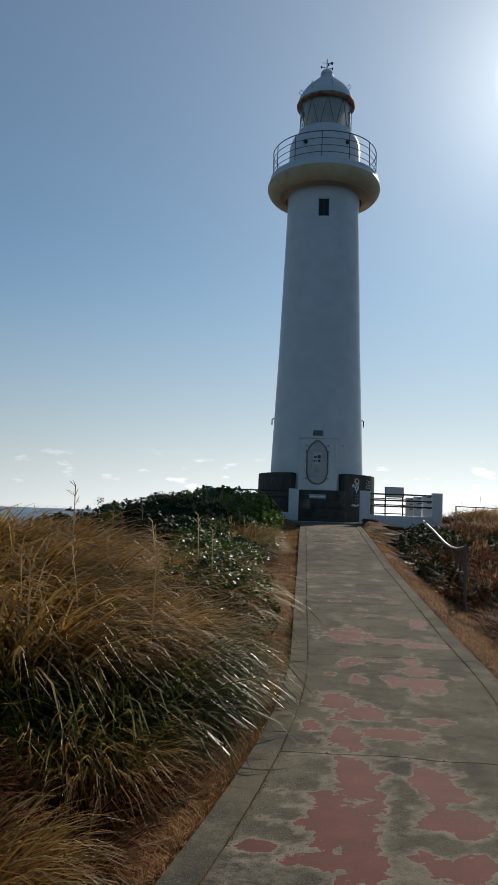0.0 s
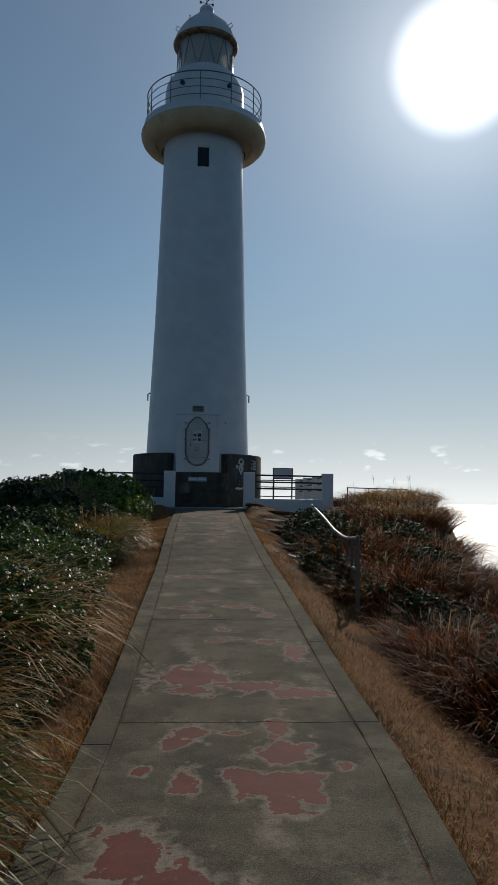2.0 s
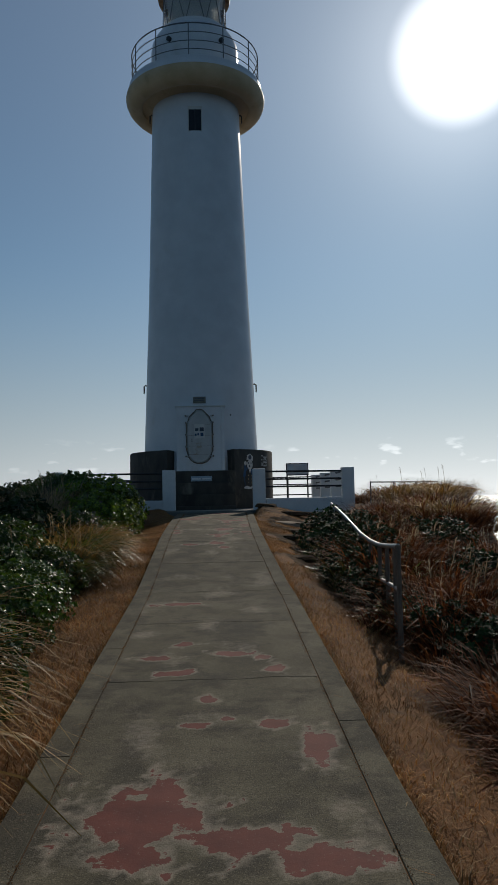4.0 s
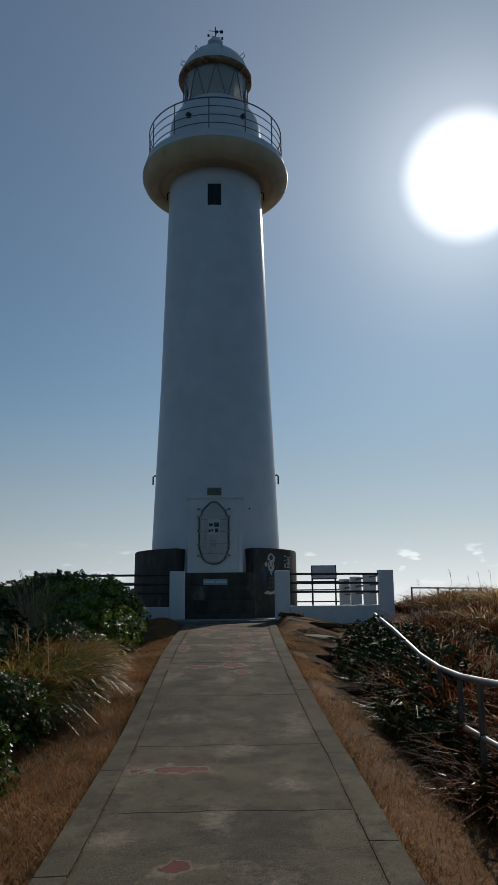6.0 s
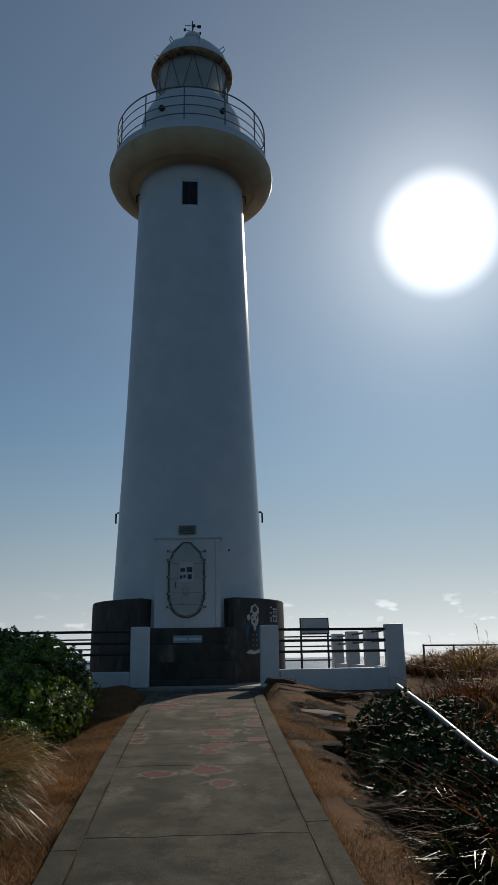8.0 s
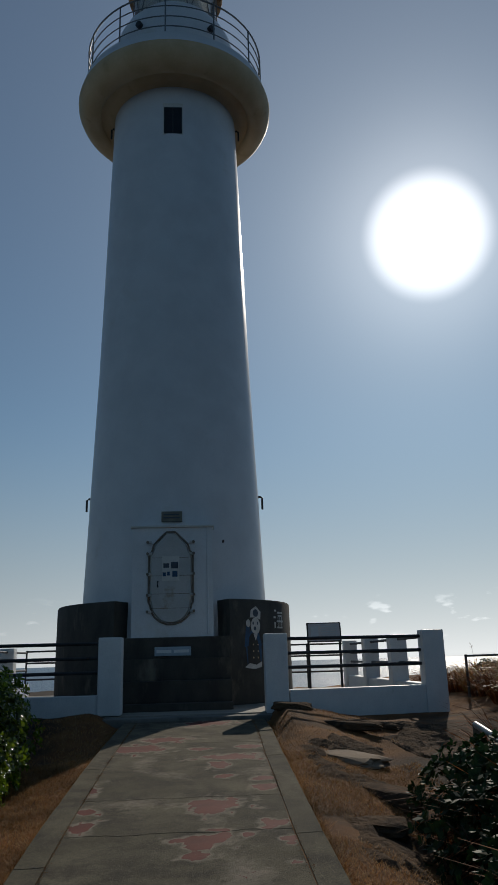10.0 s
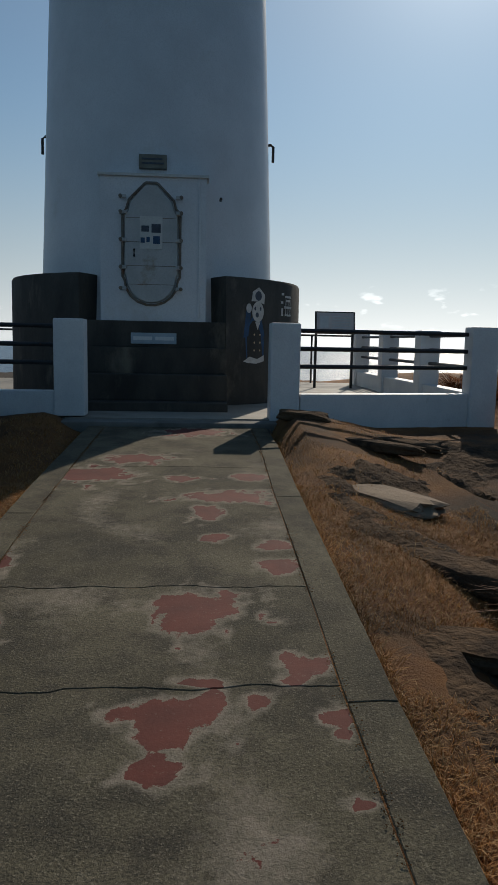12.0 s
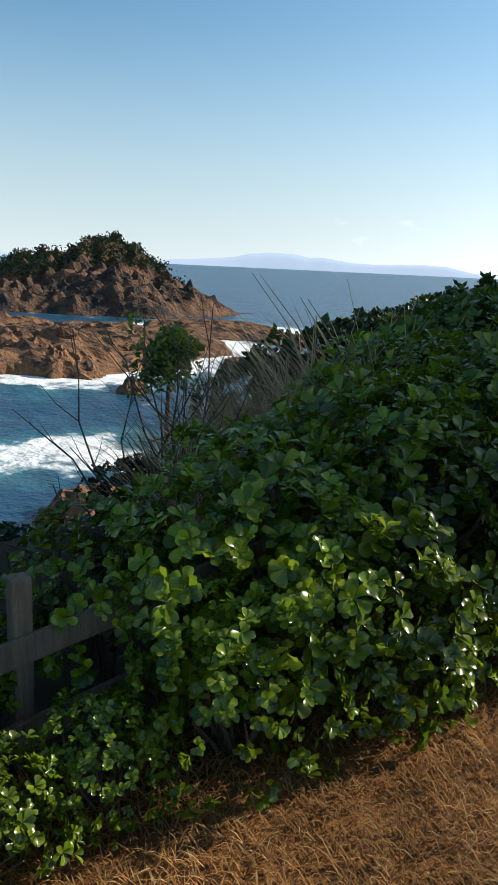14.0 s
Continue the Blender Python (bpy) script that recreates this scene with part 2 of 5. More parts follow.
WOOD = surface("grey_weathered_wood", (0.24, 0.185, 0.135), (0.13, 0.10, 0.075), 5, 40, 0.9, 0.8, 0.01, stretch=(6, 6, 0.6))
BARK = surface("brown_bark", (0.13, 0.10, 0.07), (0.07, 0.055, 0.04), 9, 50, 0.95, 0.8, 0.01)
CLIFF = surface("brown_volcanic_rock", (0.19, 0.10, 0.055), (0.075, 0.05, 0.036), 0.09, 0.9, 0.95, 1.0, 1.6, stain=(0.035, 0.03, 0.027), stain_at=(0.46, 0.58), stain_scale=0.12)
REEF = surface("orange_reef_rock", (0.30, 0.15, 0.07), (0.15, 0.08, 0.045), 0.2, 1.4, 0.95, 1.0, 0.8, stain=(0.05, 0.04, 0.035), stain_at=(0.5, 0.62), stain_scale=0.25)

SUSUKI = foliage("silver_grass_blade", [(0.38, 0.20, 0.05), (0.52, 0.27, 0.06), (0.12, 0.075, 0.018), (0.60, 0.34, 0.09), (0.26, 0.15, 0.03), (0.64, 0.44, 0.17), (0.06, 0.05, 0.012)], 0.5, 0.38, spec=0.2)
GREENGRASS = foliage("green_grass_blade", [(0.07, 0.12, 0.012), (0.17, 0.20, 0.025), (0.025, 0.04, 0.006), (0.30, 0.26, 0.06), (0.05, 0.085, 0.01)], 0.36, 0.42, spec=0.35)
REDGRASS = foliage("russet_grass_blade", [(0.28, 0.08, 0.026), (0.05, 0.018, 0.008), (0.16, 0.046, 0.017), (0.38, 0.14, 0.045), (0.20, 0.068, 0.022), (0.03, 0.017, 0.008)], 0.7, 0.33, spec=0.12)
LAWN = foliage("dry_lawn_blade", [(0.42, 0.19, 0.06), (0.54, 0.28, 0.09), (0.28, 0.115, 0.036), (0.64, 0.42, 0.19), (0.14, 0.075, 0.028)], 0.75, 0.35, spec=0.2)
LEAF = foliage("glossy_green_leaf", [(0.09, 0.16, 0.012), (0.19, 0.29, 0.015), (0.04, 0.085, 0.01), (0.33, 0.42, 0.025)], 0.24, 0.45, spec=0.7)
# Darker copies of the hedge leaf: its unlit side's shade is in the colour.
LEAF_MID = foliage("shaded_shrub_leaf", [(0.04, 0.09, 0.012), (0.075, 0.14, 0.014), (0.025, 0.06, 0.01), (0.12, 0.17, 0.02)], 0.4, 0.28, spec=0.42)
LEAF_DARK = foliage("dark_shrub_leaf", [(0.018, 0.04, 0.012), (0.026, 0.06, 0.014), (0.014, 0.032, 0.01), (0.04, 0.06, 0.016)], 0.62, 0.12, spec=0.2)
PINE = foliage("pine_needle_tuft", [(0.06, 0.12, 0.02), (0.09, 0.16, 0.03), (0.04, 0.09, 0.015)], 0.5, 0.3)
SCRUB = foliage("island_scrub", [(0.035, 0.06, 0.018), (0.05, 0.075, 0.025), (0.025, 0.045, 0.015)], 0.8, 0.1)
STALK = foliage("dead_stalk", [(0.50, 0.37, 0.22), (0.38, 0.27, 0.15), (0.6, 0.46, 0.29)], 0.8, 0.35)


def glass_material():
    m, nt, bsdf, N, L = material("lantern_glass")
    bsdf.inputs["Base Color"].default_value = (0.9, 0.93, 0.93, 1)
    bsdf.inputs["Roughness"].default_value = 0.05
    bsdf.inputs["Transmission Weight"].default_value = 0.9
    bsdf.inputs["IOR"].default_value = 1.45
    return m


GLASS = glass_material()


def slab_material():
    """Worn concrete with the remains of red paint: a pale worn rim round each remnant."""
    m, nt, bsdf, N, L = material("concrete_with_red_paint")
    geo = N("ShaderNodeNewGeometry")
    at = N("ShaderNodeAttribute")
    at.attribute_name = "paint"

    def nz(s, detail=6.0, rg=0.6):
        n = N("ShaderNodeTexNoise")
        n.inputs["Scale"].default_value, n.inputs["Detail"].default_value, n.inputs["Roughness"].default_value = s, detail, rg
        L(geo.outputs["Position"], n.inputs["Vector"])
        return n.outputs[0]

    def ramp(v, lo, hi, a=0.0, b=1.0):
        r = N("ShaderNodeMapRange")
        r.inputs["From Min"].default_value, r.inputs["From Max"].default_value = lo, hi
        r.inputs["To Min"].default_value, r.inputs["To Max"].default_value = a, b
        L(v, r.inputs["Value"])
        return r.outputs[0]

    def mix(f, c1, c2):
        x = N("ShaderNodeMix")
        x.data_type = "RGBA"
        L(f, x.inputs["Factor"])
        for sock, v in (("A", c1), ("B", c2)):
            if isinstance(v, tuple):
                x.inputs[sock].default_value = (*v, 1)
            else:
                L(v, x.inputs[sock])
        return x.outputs["Result"]

    def op(o, a, b):
        n = N("ShaderNodeMath")
        n.operation = o
        for i, v in enumerate((a, b)):
            if isinstance(v, float):
                n.inputs[i].default_value = v
            else:
                L(v, n.inputs[i])
        return n.outputs[0]

    edge = op("ADD", op("MULTIPLY", op("SUBTRACT", nz(4.5, 3.0, 0.5), 0.5), 0.45), op("MULTIPLY", op("SUBTRACT", nz(24.0, 8.0, 0.7), 0.5), 0.75))
    p = op("ADD", at.outputs["Fac"], edge)
    grit = nz(95.0, 3.0, 0.75)
    big = nz(1.5)
    conc = mix(ramp(big, 0.35, 0.65), (0.192, 0.165, 0.108), (0.11, 0.095, 0.06))
    conc = mix(ramp(nz(0.8, 4.0), 0.52, 0.7), conc, (0.07, 0.064, 0.046))
    conc = mix(ramp(nz(3.2, 7.0, 0.72), 0.46, 0.62, 0.0, 0.85), conc, (0.066, 0.057, 0.042))
    conc = mix(ramp(grit, 0.46, 0.62, 0.0, 0.55), conc, (0.045, 0.042, 0.034))
    conc = mix(ramp(nz(140.0, 2.0), 0.56, 0.68, 0.0, 0.42), conc, (0.36, 0.31, 0.22))
    pale = mix(ramp(nz(14.0), 0.4, 0.62), (0.36, 0.30, 0.23), (0.26, 0.22, 0.165))
    col = mix(ramp(p, 0.16, 0.46, 0.0, 0.75), conc, pale)
    red = mix(ramp(nz(7.0), 0.35, 0.7), (0.17, 0.045, 0.032), (0.115, 0.034, 0.026))
    red = mix(ramp(nz(60.0), 0.62, 0.72, 0.0, 0.7), red, (0.25, 0.16, 0.13))
    mask = ramp(p, 0.5, 0.53)
    col = mix(mask, col, red)
    L(col, bsdf.inputs["Base Color"])
    L(ramp(mask, 0.0, 1.0, 0.95, 0.8), bsdf.inputs["Roughness"])
    bsdf.inputs["Specular IOR Level"].default_value = 0.2
    bp = N("ShaderNodeBump")
    bp.inputs["Strength"].default_value, bp.inputs["Distance"].default_value = 0.7, 0.006
    h = op("ADD", op("MULTIPLY", grit, op("SUBTRACT", 1.0, op("MULTIPLY", mask, 0.8))), op("MULTIPLY", mask, 0.35))
    L(op("ADD", h, op("MULTIPLY", nz(6.0, 3.0), 0.5)), bp.inputs["Height"])
    L(bp.outputs[0], bsdf.inputs["Normal"])
    return m


SLAB = slab_material()


def sea_material():
    m, nt, bsdf, N, L = material("sea_water")
    geo = N("ShaderNodeNewGeometry")
    at = N("ShaderNodeAttribute")
    at.attribute_name = "foam"

    def nz(s, detail=4.0, rg=0.55, stretch=(1, 1, 1)):
        mp = N("ShaderNodeMapping")
        mp.inputs["Scale"].default_value = stretch
        L(geo.outputs["Position"], mp.inputs[0])
        n = N("ShaderNodeTexNoise")
        n.inputs["Scale"].default_value, n.inputs["Detail"].default_value, n.inputs["Roughness"].default_value = s, detail, rg
        L(mp.outputs[0], n.inputs["Vector"])
        return n.outputs[0]

    def op(o, a, b):
        n = N("ShaderNodeMath")
        n.operation = o
        for i, v in enumerate((a, b)):
            if isinstance(v, float):
                n.inputs[i].default_value = v
            else:
                L(v, n.inputs[i])
        return n.outputs[0]

    def ramp(v, lo, hi):
        r = N("ShaderNodeMapRange")
        r.inputs["From Min"].default_value, r.inputs["From Max"].default_value = lo, hi
        L(v, r.inputs["Value"])
        return r.outputs[0]

    def mix(f, c1, c2):
        x = N("ShaderNodeMix")
        x.data_type = "RGBA"
        L(f, x.inputs["Factor"])
        for sock, v in (("A", c1), ("B", c2)):
            if isinstance(v, tuple):
                x.inputs[sock].default_value = (*v, 1)
            else:
                L(v, x.inputs[sock])
        return x.outputs["Result"]

    swell, chop = nz(0.07, 5.0), nz(0.6, 5.0, 0.6)
    f = op("ADD", op("MULTIPLY", at.outputs["Fac"], 0.95), op("MULTIPLY", op("SUBTRACT", nz(0.13, 8.0, 0.7), 0.5), 1.7))
    caps = ramp(nz(0.11, 8.0, 0.72, (1.0, 0.45, 1.0)), 0.665, 0.70)
    white = op("MAXIMUM", ramp(f, 0.52, 0.7), op("MULTIPLY", caps, 0.7))
    col = mix(ramp(f, 0.1, 0.6), (0.012, 0.065, 0.125), (0.05, 0.20, 0.24))
    col = mix(ramp(swell, 0.3, 0.7), col, (0.008, 0.045, 0.10))
    n = mix(white, col, (0.78, 0.8, 0.8))
    L(n, bsdf.inputs["Base Color"])
    L(op("ADD", op("MULTIPLY", white, 0.45), 0.28), bsdf.inputs["Roughness"])
    bsdf.inputs["IOR"].default_value = 1.33
    bsdf.inputs["Specular IOR Level"].default_value = 0.5
    bp = N("ShaderNodeBump")
    bp.inputs["Strength"].default_value, bp.inputs["Distance"].default_value = 0.8, 1.0
    L(op("ADD", op("MULTIPLY", swell, 3.0), op("MULTIPLY", chop, 0.7)), bp.inputs["Height"])
    L(bp.outputs[0], bsdf.inputs["Normal"])
    return m


SEA = sea_material()


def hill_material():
    """Distant hills behind much air: mostly airlight, put in as the hills' own glow."""
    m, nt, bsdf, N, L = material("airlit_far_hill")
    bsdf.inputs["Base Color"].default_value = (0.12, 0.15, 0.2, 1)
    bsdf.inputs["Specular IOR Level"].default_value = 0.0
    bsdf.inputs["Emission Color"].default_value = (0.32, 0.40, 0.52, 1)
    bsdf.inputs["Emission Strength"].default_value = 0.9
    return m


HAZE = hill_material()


# ---------- mesh helpers ----------
def mesh_of(name, verts, faces, mat, smooth=False):
    me = bpy.data.meshes.new(name)
    me.from_pydata([tuple(v) for v in verts], [], faces)
    me.materials.append(mat)
    if smooth:
        me.polygons.foreach_set("use_smooth", [True] * len(me.polygons))
    me.update()
    return me


def bm_mesh(name, bm, mat, smooth=False):
    me = bpy.data.meshes.new(name)
    bmesh.ops.recalc_face_normals(bm, faces=bm.faces[:])
    bm.to_mesh(me)
    bm.free()
    me.materials.append(mat)
    if smooth:
        me.polygons.foreach_set("use_smooth", [True] * len(me.polygons))
        me.set_sharp_from_angle(angle=radians(40))
    return me


def part(name, bm, mat, parent, label="", smooth=False):
    ob = new(name, bm_mesh(name, bm, mat, smooth))
    ob.parent = parent
    if label:
        ob["label"] = label
    return ob


def thing(name, label, category, group="", kind="", at=None):
    ob = new(name)
    ob.empty_display_size = 0.2
    if at:
        ob.matrix_basis = Matrix.Translation(at)
    return tagged(ob, label, category, group, kind)


def box(bm, x0, x1, y0, y1, z0, z1, bevel=0.0, m=None):
    r = bmesh.ops.create_cube(bm, size=1.0)
    vs = r["verts"]
    for v in vs:
        v.co = Vector(((x0 + x1) / 2 + v.co.x * (x1 - x0), (y0 + y1) / 2 + v.co.y * (y1 - y0), (z0 + z1) / 2 + v.co.z * (z1 - z0)))
    if bevel:
        es = list({e for v in vs for e in v.link_edges})
        out = bmesh.ops.bevel(bm, geom=es, offset=bevel, segments=2, affect="EDGES", profile=0.6)
        vs = list({v for f in out["faces"] for v in f.verts} | {v for v in vs if v.is_valid})
    if m:
        for v in vs:
            v.co = m @ v.co
    return bm


def bx(*a, **k):
    return box(bmesh.new(), *a, **k)


def lathe(bm, profile, seg=48, centre=(0, 0), start=0.0, sweep=360.0):
    """A profile of (radius, height) turned round an upright axis."""
    full = abs(sweep - 360) < 1e-6
    n = seg if full else seg + 1
    rings = []
    for r, z in profile:
        ring = []
        for i in range(n):
            a = radians(start + sweep * i / seg)
            ring.append(bm.verts.new((centre[0] + r * math.cos(a), centre[1] + r * math.sin(a), z)))
        rings.append(ring)
    for a, b in zip(rings, rings[1:]):
        for i in range(seg):
            j = (i + 1) % n
            try:
                bm.faces.new((a[i], a[j], b[j], b[i]))
            except ValueError:
                pass
    bmesh.ops.remove_doubles(bm, verts=bm.verts[:], dist=1e-5)
    return bm


def tube(bm, pts, r, seg=8, closed=False, taper=None):
    pts = [Vector(p) for p in pts]
    rings = []
    n = len(pts)
    for i, p in enumerate(pts):
        a, b = pts[(i - 1) % n] if (closed or i) else p, pts[(i + 1) % n] if (closed or i < n - 1) else p
        d = (b - a).normalized()
        u = d.orthogonal().normalized() if abs(d.z) > 0.95 else d.cross(Vector((0, 0, 1))).normalized()
        w = d.cross(u)
        rr = r if taper is None else r + (taper - r) * i / max(1, n - 1)
        rings.append([bm.verts.new(p + (u * math.cos(t) + w * math.sin(t)) * rr) for t in (2 * math.pi * k / seg for k in range(seg))])
    for i in range(n if closed else n - 1):
        a, b = rings[i], rings[(i + 1) % n]
        for k in range(seg):
            bm.faces.new((a[k], a[(k + 1) % seg], b[(k + 1) % seg], b[k]))
    if not closed:
        bm.faces.new(rings[0][::-1])
        bm.faces.new(rings[-1])
    return bm


# ---------- ground ----------
PROFILE_Y = (-60, -24, -17.5, -15.3, -12.5, -9.5, -7.5, -5.6, -4.3, -3.4, -1.4, 0, 30)
PROFILE_Z = (-1.4, -1.16, -1.09, -1.03, -0.875, -0.71, -0.46, -0.245, -0.17, -0.11, -0.04, 0.0, 0.0)


def rise(y):
    """Height of the walk's surface along its way, smoothed."""
    return sum(float(np.interp(y + k, PROFILE_Y, PROFILE_Z)) for k in (-0.6, -0.3, 0, 0.3, 0.6)) / 5


def bend(y):
    """The walk swings to the west towards its start."""
    d = max(0.0, -16.0 - y)
    return -0.022 * d * d if d < 4.4 else -0.426 - 0.194 * (d - 4.4)


def smooth(a, b, v):
    t = min(1.0, max(0.0, (v - a) / (b - a)))
    return t * t * (3 - 2 * t)


def seam(y):
    """Where the slabs meet the east kerb."""
    return float(np.interp(y, (-26, -18, -10, -7.2, -5.5, -3, -1.4, 0), (0.93, 0.95, 0.97, 0.88, 0.85, 0.88, 0.93, 0.93)))


LEFT_Y, LEFT_X = (-60, -11, -6, -2, 1, 4), (-8, -6.5, -2.9, -3.4, -5.0, -5.2)
RIGHT_Y, RIGHT_X = (-60, -16, -12, -9, -6, -2, 2, 6), (8, 6.2, 4.7, 4.3, 4.6, 5.6, 6.9, 8.2)


def ground_z(x, y):
    xs = x - bend(y)
    z = rise(y) - 0.075
    left, right = -0.66 - xs, xs - seam(y) - 0.155
    if left > 0:
        z -= 0.10 * smooth(0, 1.2, left)
        z += 0.45 * smooth(1.0, 3.5, left) * smooth(-10, -14, y)
        z += 0.24 * smooth(0.05, 0.5, left) * smooth(-2.2, -0.2, y)
    if right > 0:
        z -= (0.30 * smooth(-3.0, -6.0, y) + 0.16) * smooth(0.0, 1.4, right)
        z += 0.25 * smooth(2.0, 4.5, right) * smooth(-12, -5, y)
        z += (0.26 - 0.07 * smooth(0.3, 2.2, right)) * smooth(0.0, 0.25, right) * smooth(-3.2, -0.3, y)
    east = x - float(np.interp(y, RIGHT_Y, RIGHT_X))
    d = max(float(np.interp(y, LEFT_Y, LEFT_X)) - x, east * 1.7, y - 9.5)
    if d > 0:
        z -= 0.95 * d * smooth(0, 2.5, d) + 0.04 * d * d * smooth(2, 8, d)
        z += noise.noise(Vector((x, y, 0)) * 0.25) * min(d, 6) * 0.25
    if min(left, right) > -5:
        k = max(left, right)
        if k > 0:
            z += noise.noise(Vector((x, y, 3)) * 1.3) * 0.05 * smooth(0, 0.8, k)
            z += noise.noise(Vector((x, y, 9)) * 6) * 0.018 * smooth(0, 0.3, k)
        elif y > -60:
            z -= 0.12
    if x > -3.9 and x < 3.9 and y > -0.1 and y < 8:
        z = min(z, -0.05)
    return max(z, -32.0)


def spread(lo, hi, near_lo, near_hi, fine, coarse):
    a = [near_lo]
    step = fine
    while a[-1] > lo:
        step = min(coarse, step * 1.25)
        a.append(a[-1] - step)
    b = [near_hi]
    step = fine
    while b[-1] < hi:
        step = min(coarse, step * 1.25)
        b.append(b[-1] + step)
    n = int((near_hi - near_lo) / fine)
    return a[:0:-1] + [near_lo + (near_hi - near_lo) * i / n for i in range(n + 1)] + b[1:]


def build_ground():
    xs, ys = spread(-55, 60, -4.0, 4.2, 0.13, 3.0), spread(-70, 40, -24.0, 1.0, 0.16, 3.0)
    verts = [(x, y, ground_z(x, y)) for y in ys for x in xs]
    w = len(xs)
    faces = [(j * w + i, j * w + i + 1, (j + 1) * w + i + 1, (j + 1) * w + i) for j in range(len(ys) - 1) for i in range(w - 1)]
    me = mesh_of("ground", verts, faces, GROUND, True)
    # painted shade below the plants, and random darker soil east of the walk
    shade_soil = []
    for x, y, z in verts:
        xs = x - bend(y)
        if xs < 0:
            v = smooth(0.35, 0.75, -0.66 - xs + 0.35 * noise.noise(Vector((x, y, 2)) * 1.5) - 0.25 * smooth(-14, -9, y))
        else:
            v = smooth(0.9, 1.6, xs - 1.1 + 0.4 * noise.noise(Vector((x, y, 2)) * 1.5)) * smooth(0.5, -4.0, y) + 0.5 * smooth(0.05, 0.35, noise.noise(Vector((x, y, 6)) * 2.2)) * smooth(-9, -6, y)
        shade_soil.append(min(1.0, v))
    me.attributes.new("shade_soil", "FLOAT", "POINT").data.foreach_set("value", shade_soil)
    tagged(new("ground", me), "headland of dry brown turf and soil falling to the sea", "ground", kind="structure")


build_ground()


# ---------- sea, islet and far hills ----------
ISLET, REEFS = (-372.0, 160.0), ((-185.0, 62.0, 34, 9.0), (-205.0, 96.0, 36, 7.0), (-232.0, 150.0, 30, 5.5), (-160.0, 58.0, 12, 7.0), (-235.0, 62.0, 40, 8.5), (-165.0, 82.0, 13, 6.0))
SEA_Z = -24.0


def build_sea():
    xs, ys = spread(-4900, 4900, -420, 120, 9.0, 500.0), spread(-3000, 4900, -60, 340, 9.0, 500.0)
    w = len(xs)
    verts, foam = [], []
    for y in ys:
        for x in xs:
            verts.append((x, y, SEA_Z))
            f = 0.0
            if -500 < x < 200 and -200 < y < 420:
                for cx, cy, r, h in REEFS:
                    d = math.hypot(x - cx, y - cy) - r * 0.9
                    f = max(f, 1.0 - abs(d) / 34.0)
                d = math.hypot((x - ISLET[0]) / 1.15, y - ISLET[1]) - 62
                f = max(f, 0.75 - abs(d) / 22.0)
                d = math.hypot(x + 62, y - 20) - 30
                f = max(f, 0.85 - abs(d) / 26.0)
            foam.append(max(0.0, f))
    faces = [(j * w + i, j * w + i + 1, (j + 1) * w + i + 1, (j + 1) * w + i) for j in range(len(ys) - 1) for i in range(w - 1)]
    me = mesh_of("sea", verts, faces, SEA, True)
    me.attributes.new("foam", "FLOAT", "POINT").data.foreach_set("value", foam)
    tagged(new("sea", me), "deep blue windy sea with white foam round rocks", "sea", kind="structure")


build_sea()


def heap(name, cx, cy, rx, ry, height, mat, label, cat, seed, rough=0.35, n=56, crown=1.0, cut=0.0, group=""):
    """A rugged rock that rises out of the water."""
    verts = []
    for j in range(n + 1):
        for i in range(n + 1):
            u, v = 2 * i / n - 1, 2 * j / n - 1
            x, y = u * rx * 1.15, v * ry * 1.15
            p = Vector((x * 3.2 / rx, y * 3.2 / ry, seed))
            d = math.hypot(u, v) * 1.15 + 0.28 * noise.noise(p * 0.8)
            t = max(0.0, 1 - d)
            ridge = 1 - abs(noise.noise(p * 1.7 + Vector((5, 0, 0))))
            z = height * (t ** crown) * (1 - rough + rough * ridge * 1.4) + height * 0.16 * noise.noise(p * 5) * min(1, t * 4) + height * 0.07 * noise.noise(p * 12) * min(1, t * 4)
            if t <= 0:
                z = -3
            verts.append((cx + x, cy + y, SEA_Z + z - 0.6))
    w = n + 1
    faces = [(j * w + i, j * w + i + 1, (j + 1) * w + i + 1, (j + 1) * w + i) for j in range(n) for i in range(n)]
    ob = tagged(new(name, mesh_of(name, verts, faces, mat)), label, cat, group)
    return ob, verts


def leaf_quads(pos, size, count, rnd, flat=0.4):
    """Small leaf faces scattered round a place."""
    verts, faces = [], []
    for _ in range(count):
        p = Vector(pos) + Vector((rnd.gauss(0, 1), rnd.gauss(0, 1), rnd.gauss(0, flat))) * size
        a = Vector((rnd.gauss(0, 1), rnd.gauss(0, 1), rnd.gauss(0, 1))).normalized()
        b = a.orthogonal().normalized()
        s = size * rnd.uniform(0.35, 0.7)
        k = len(verts)
        verts += [p - a * s, p + b * s * 0.5, p + a * s, p - b * s * 0.5]
        faces.append((k, k + 1, k + 2, k + 3))
    return verts, faces


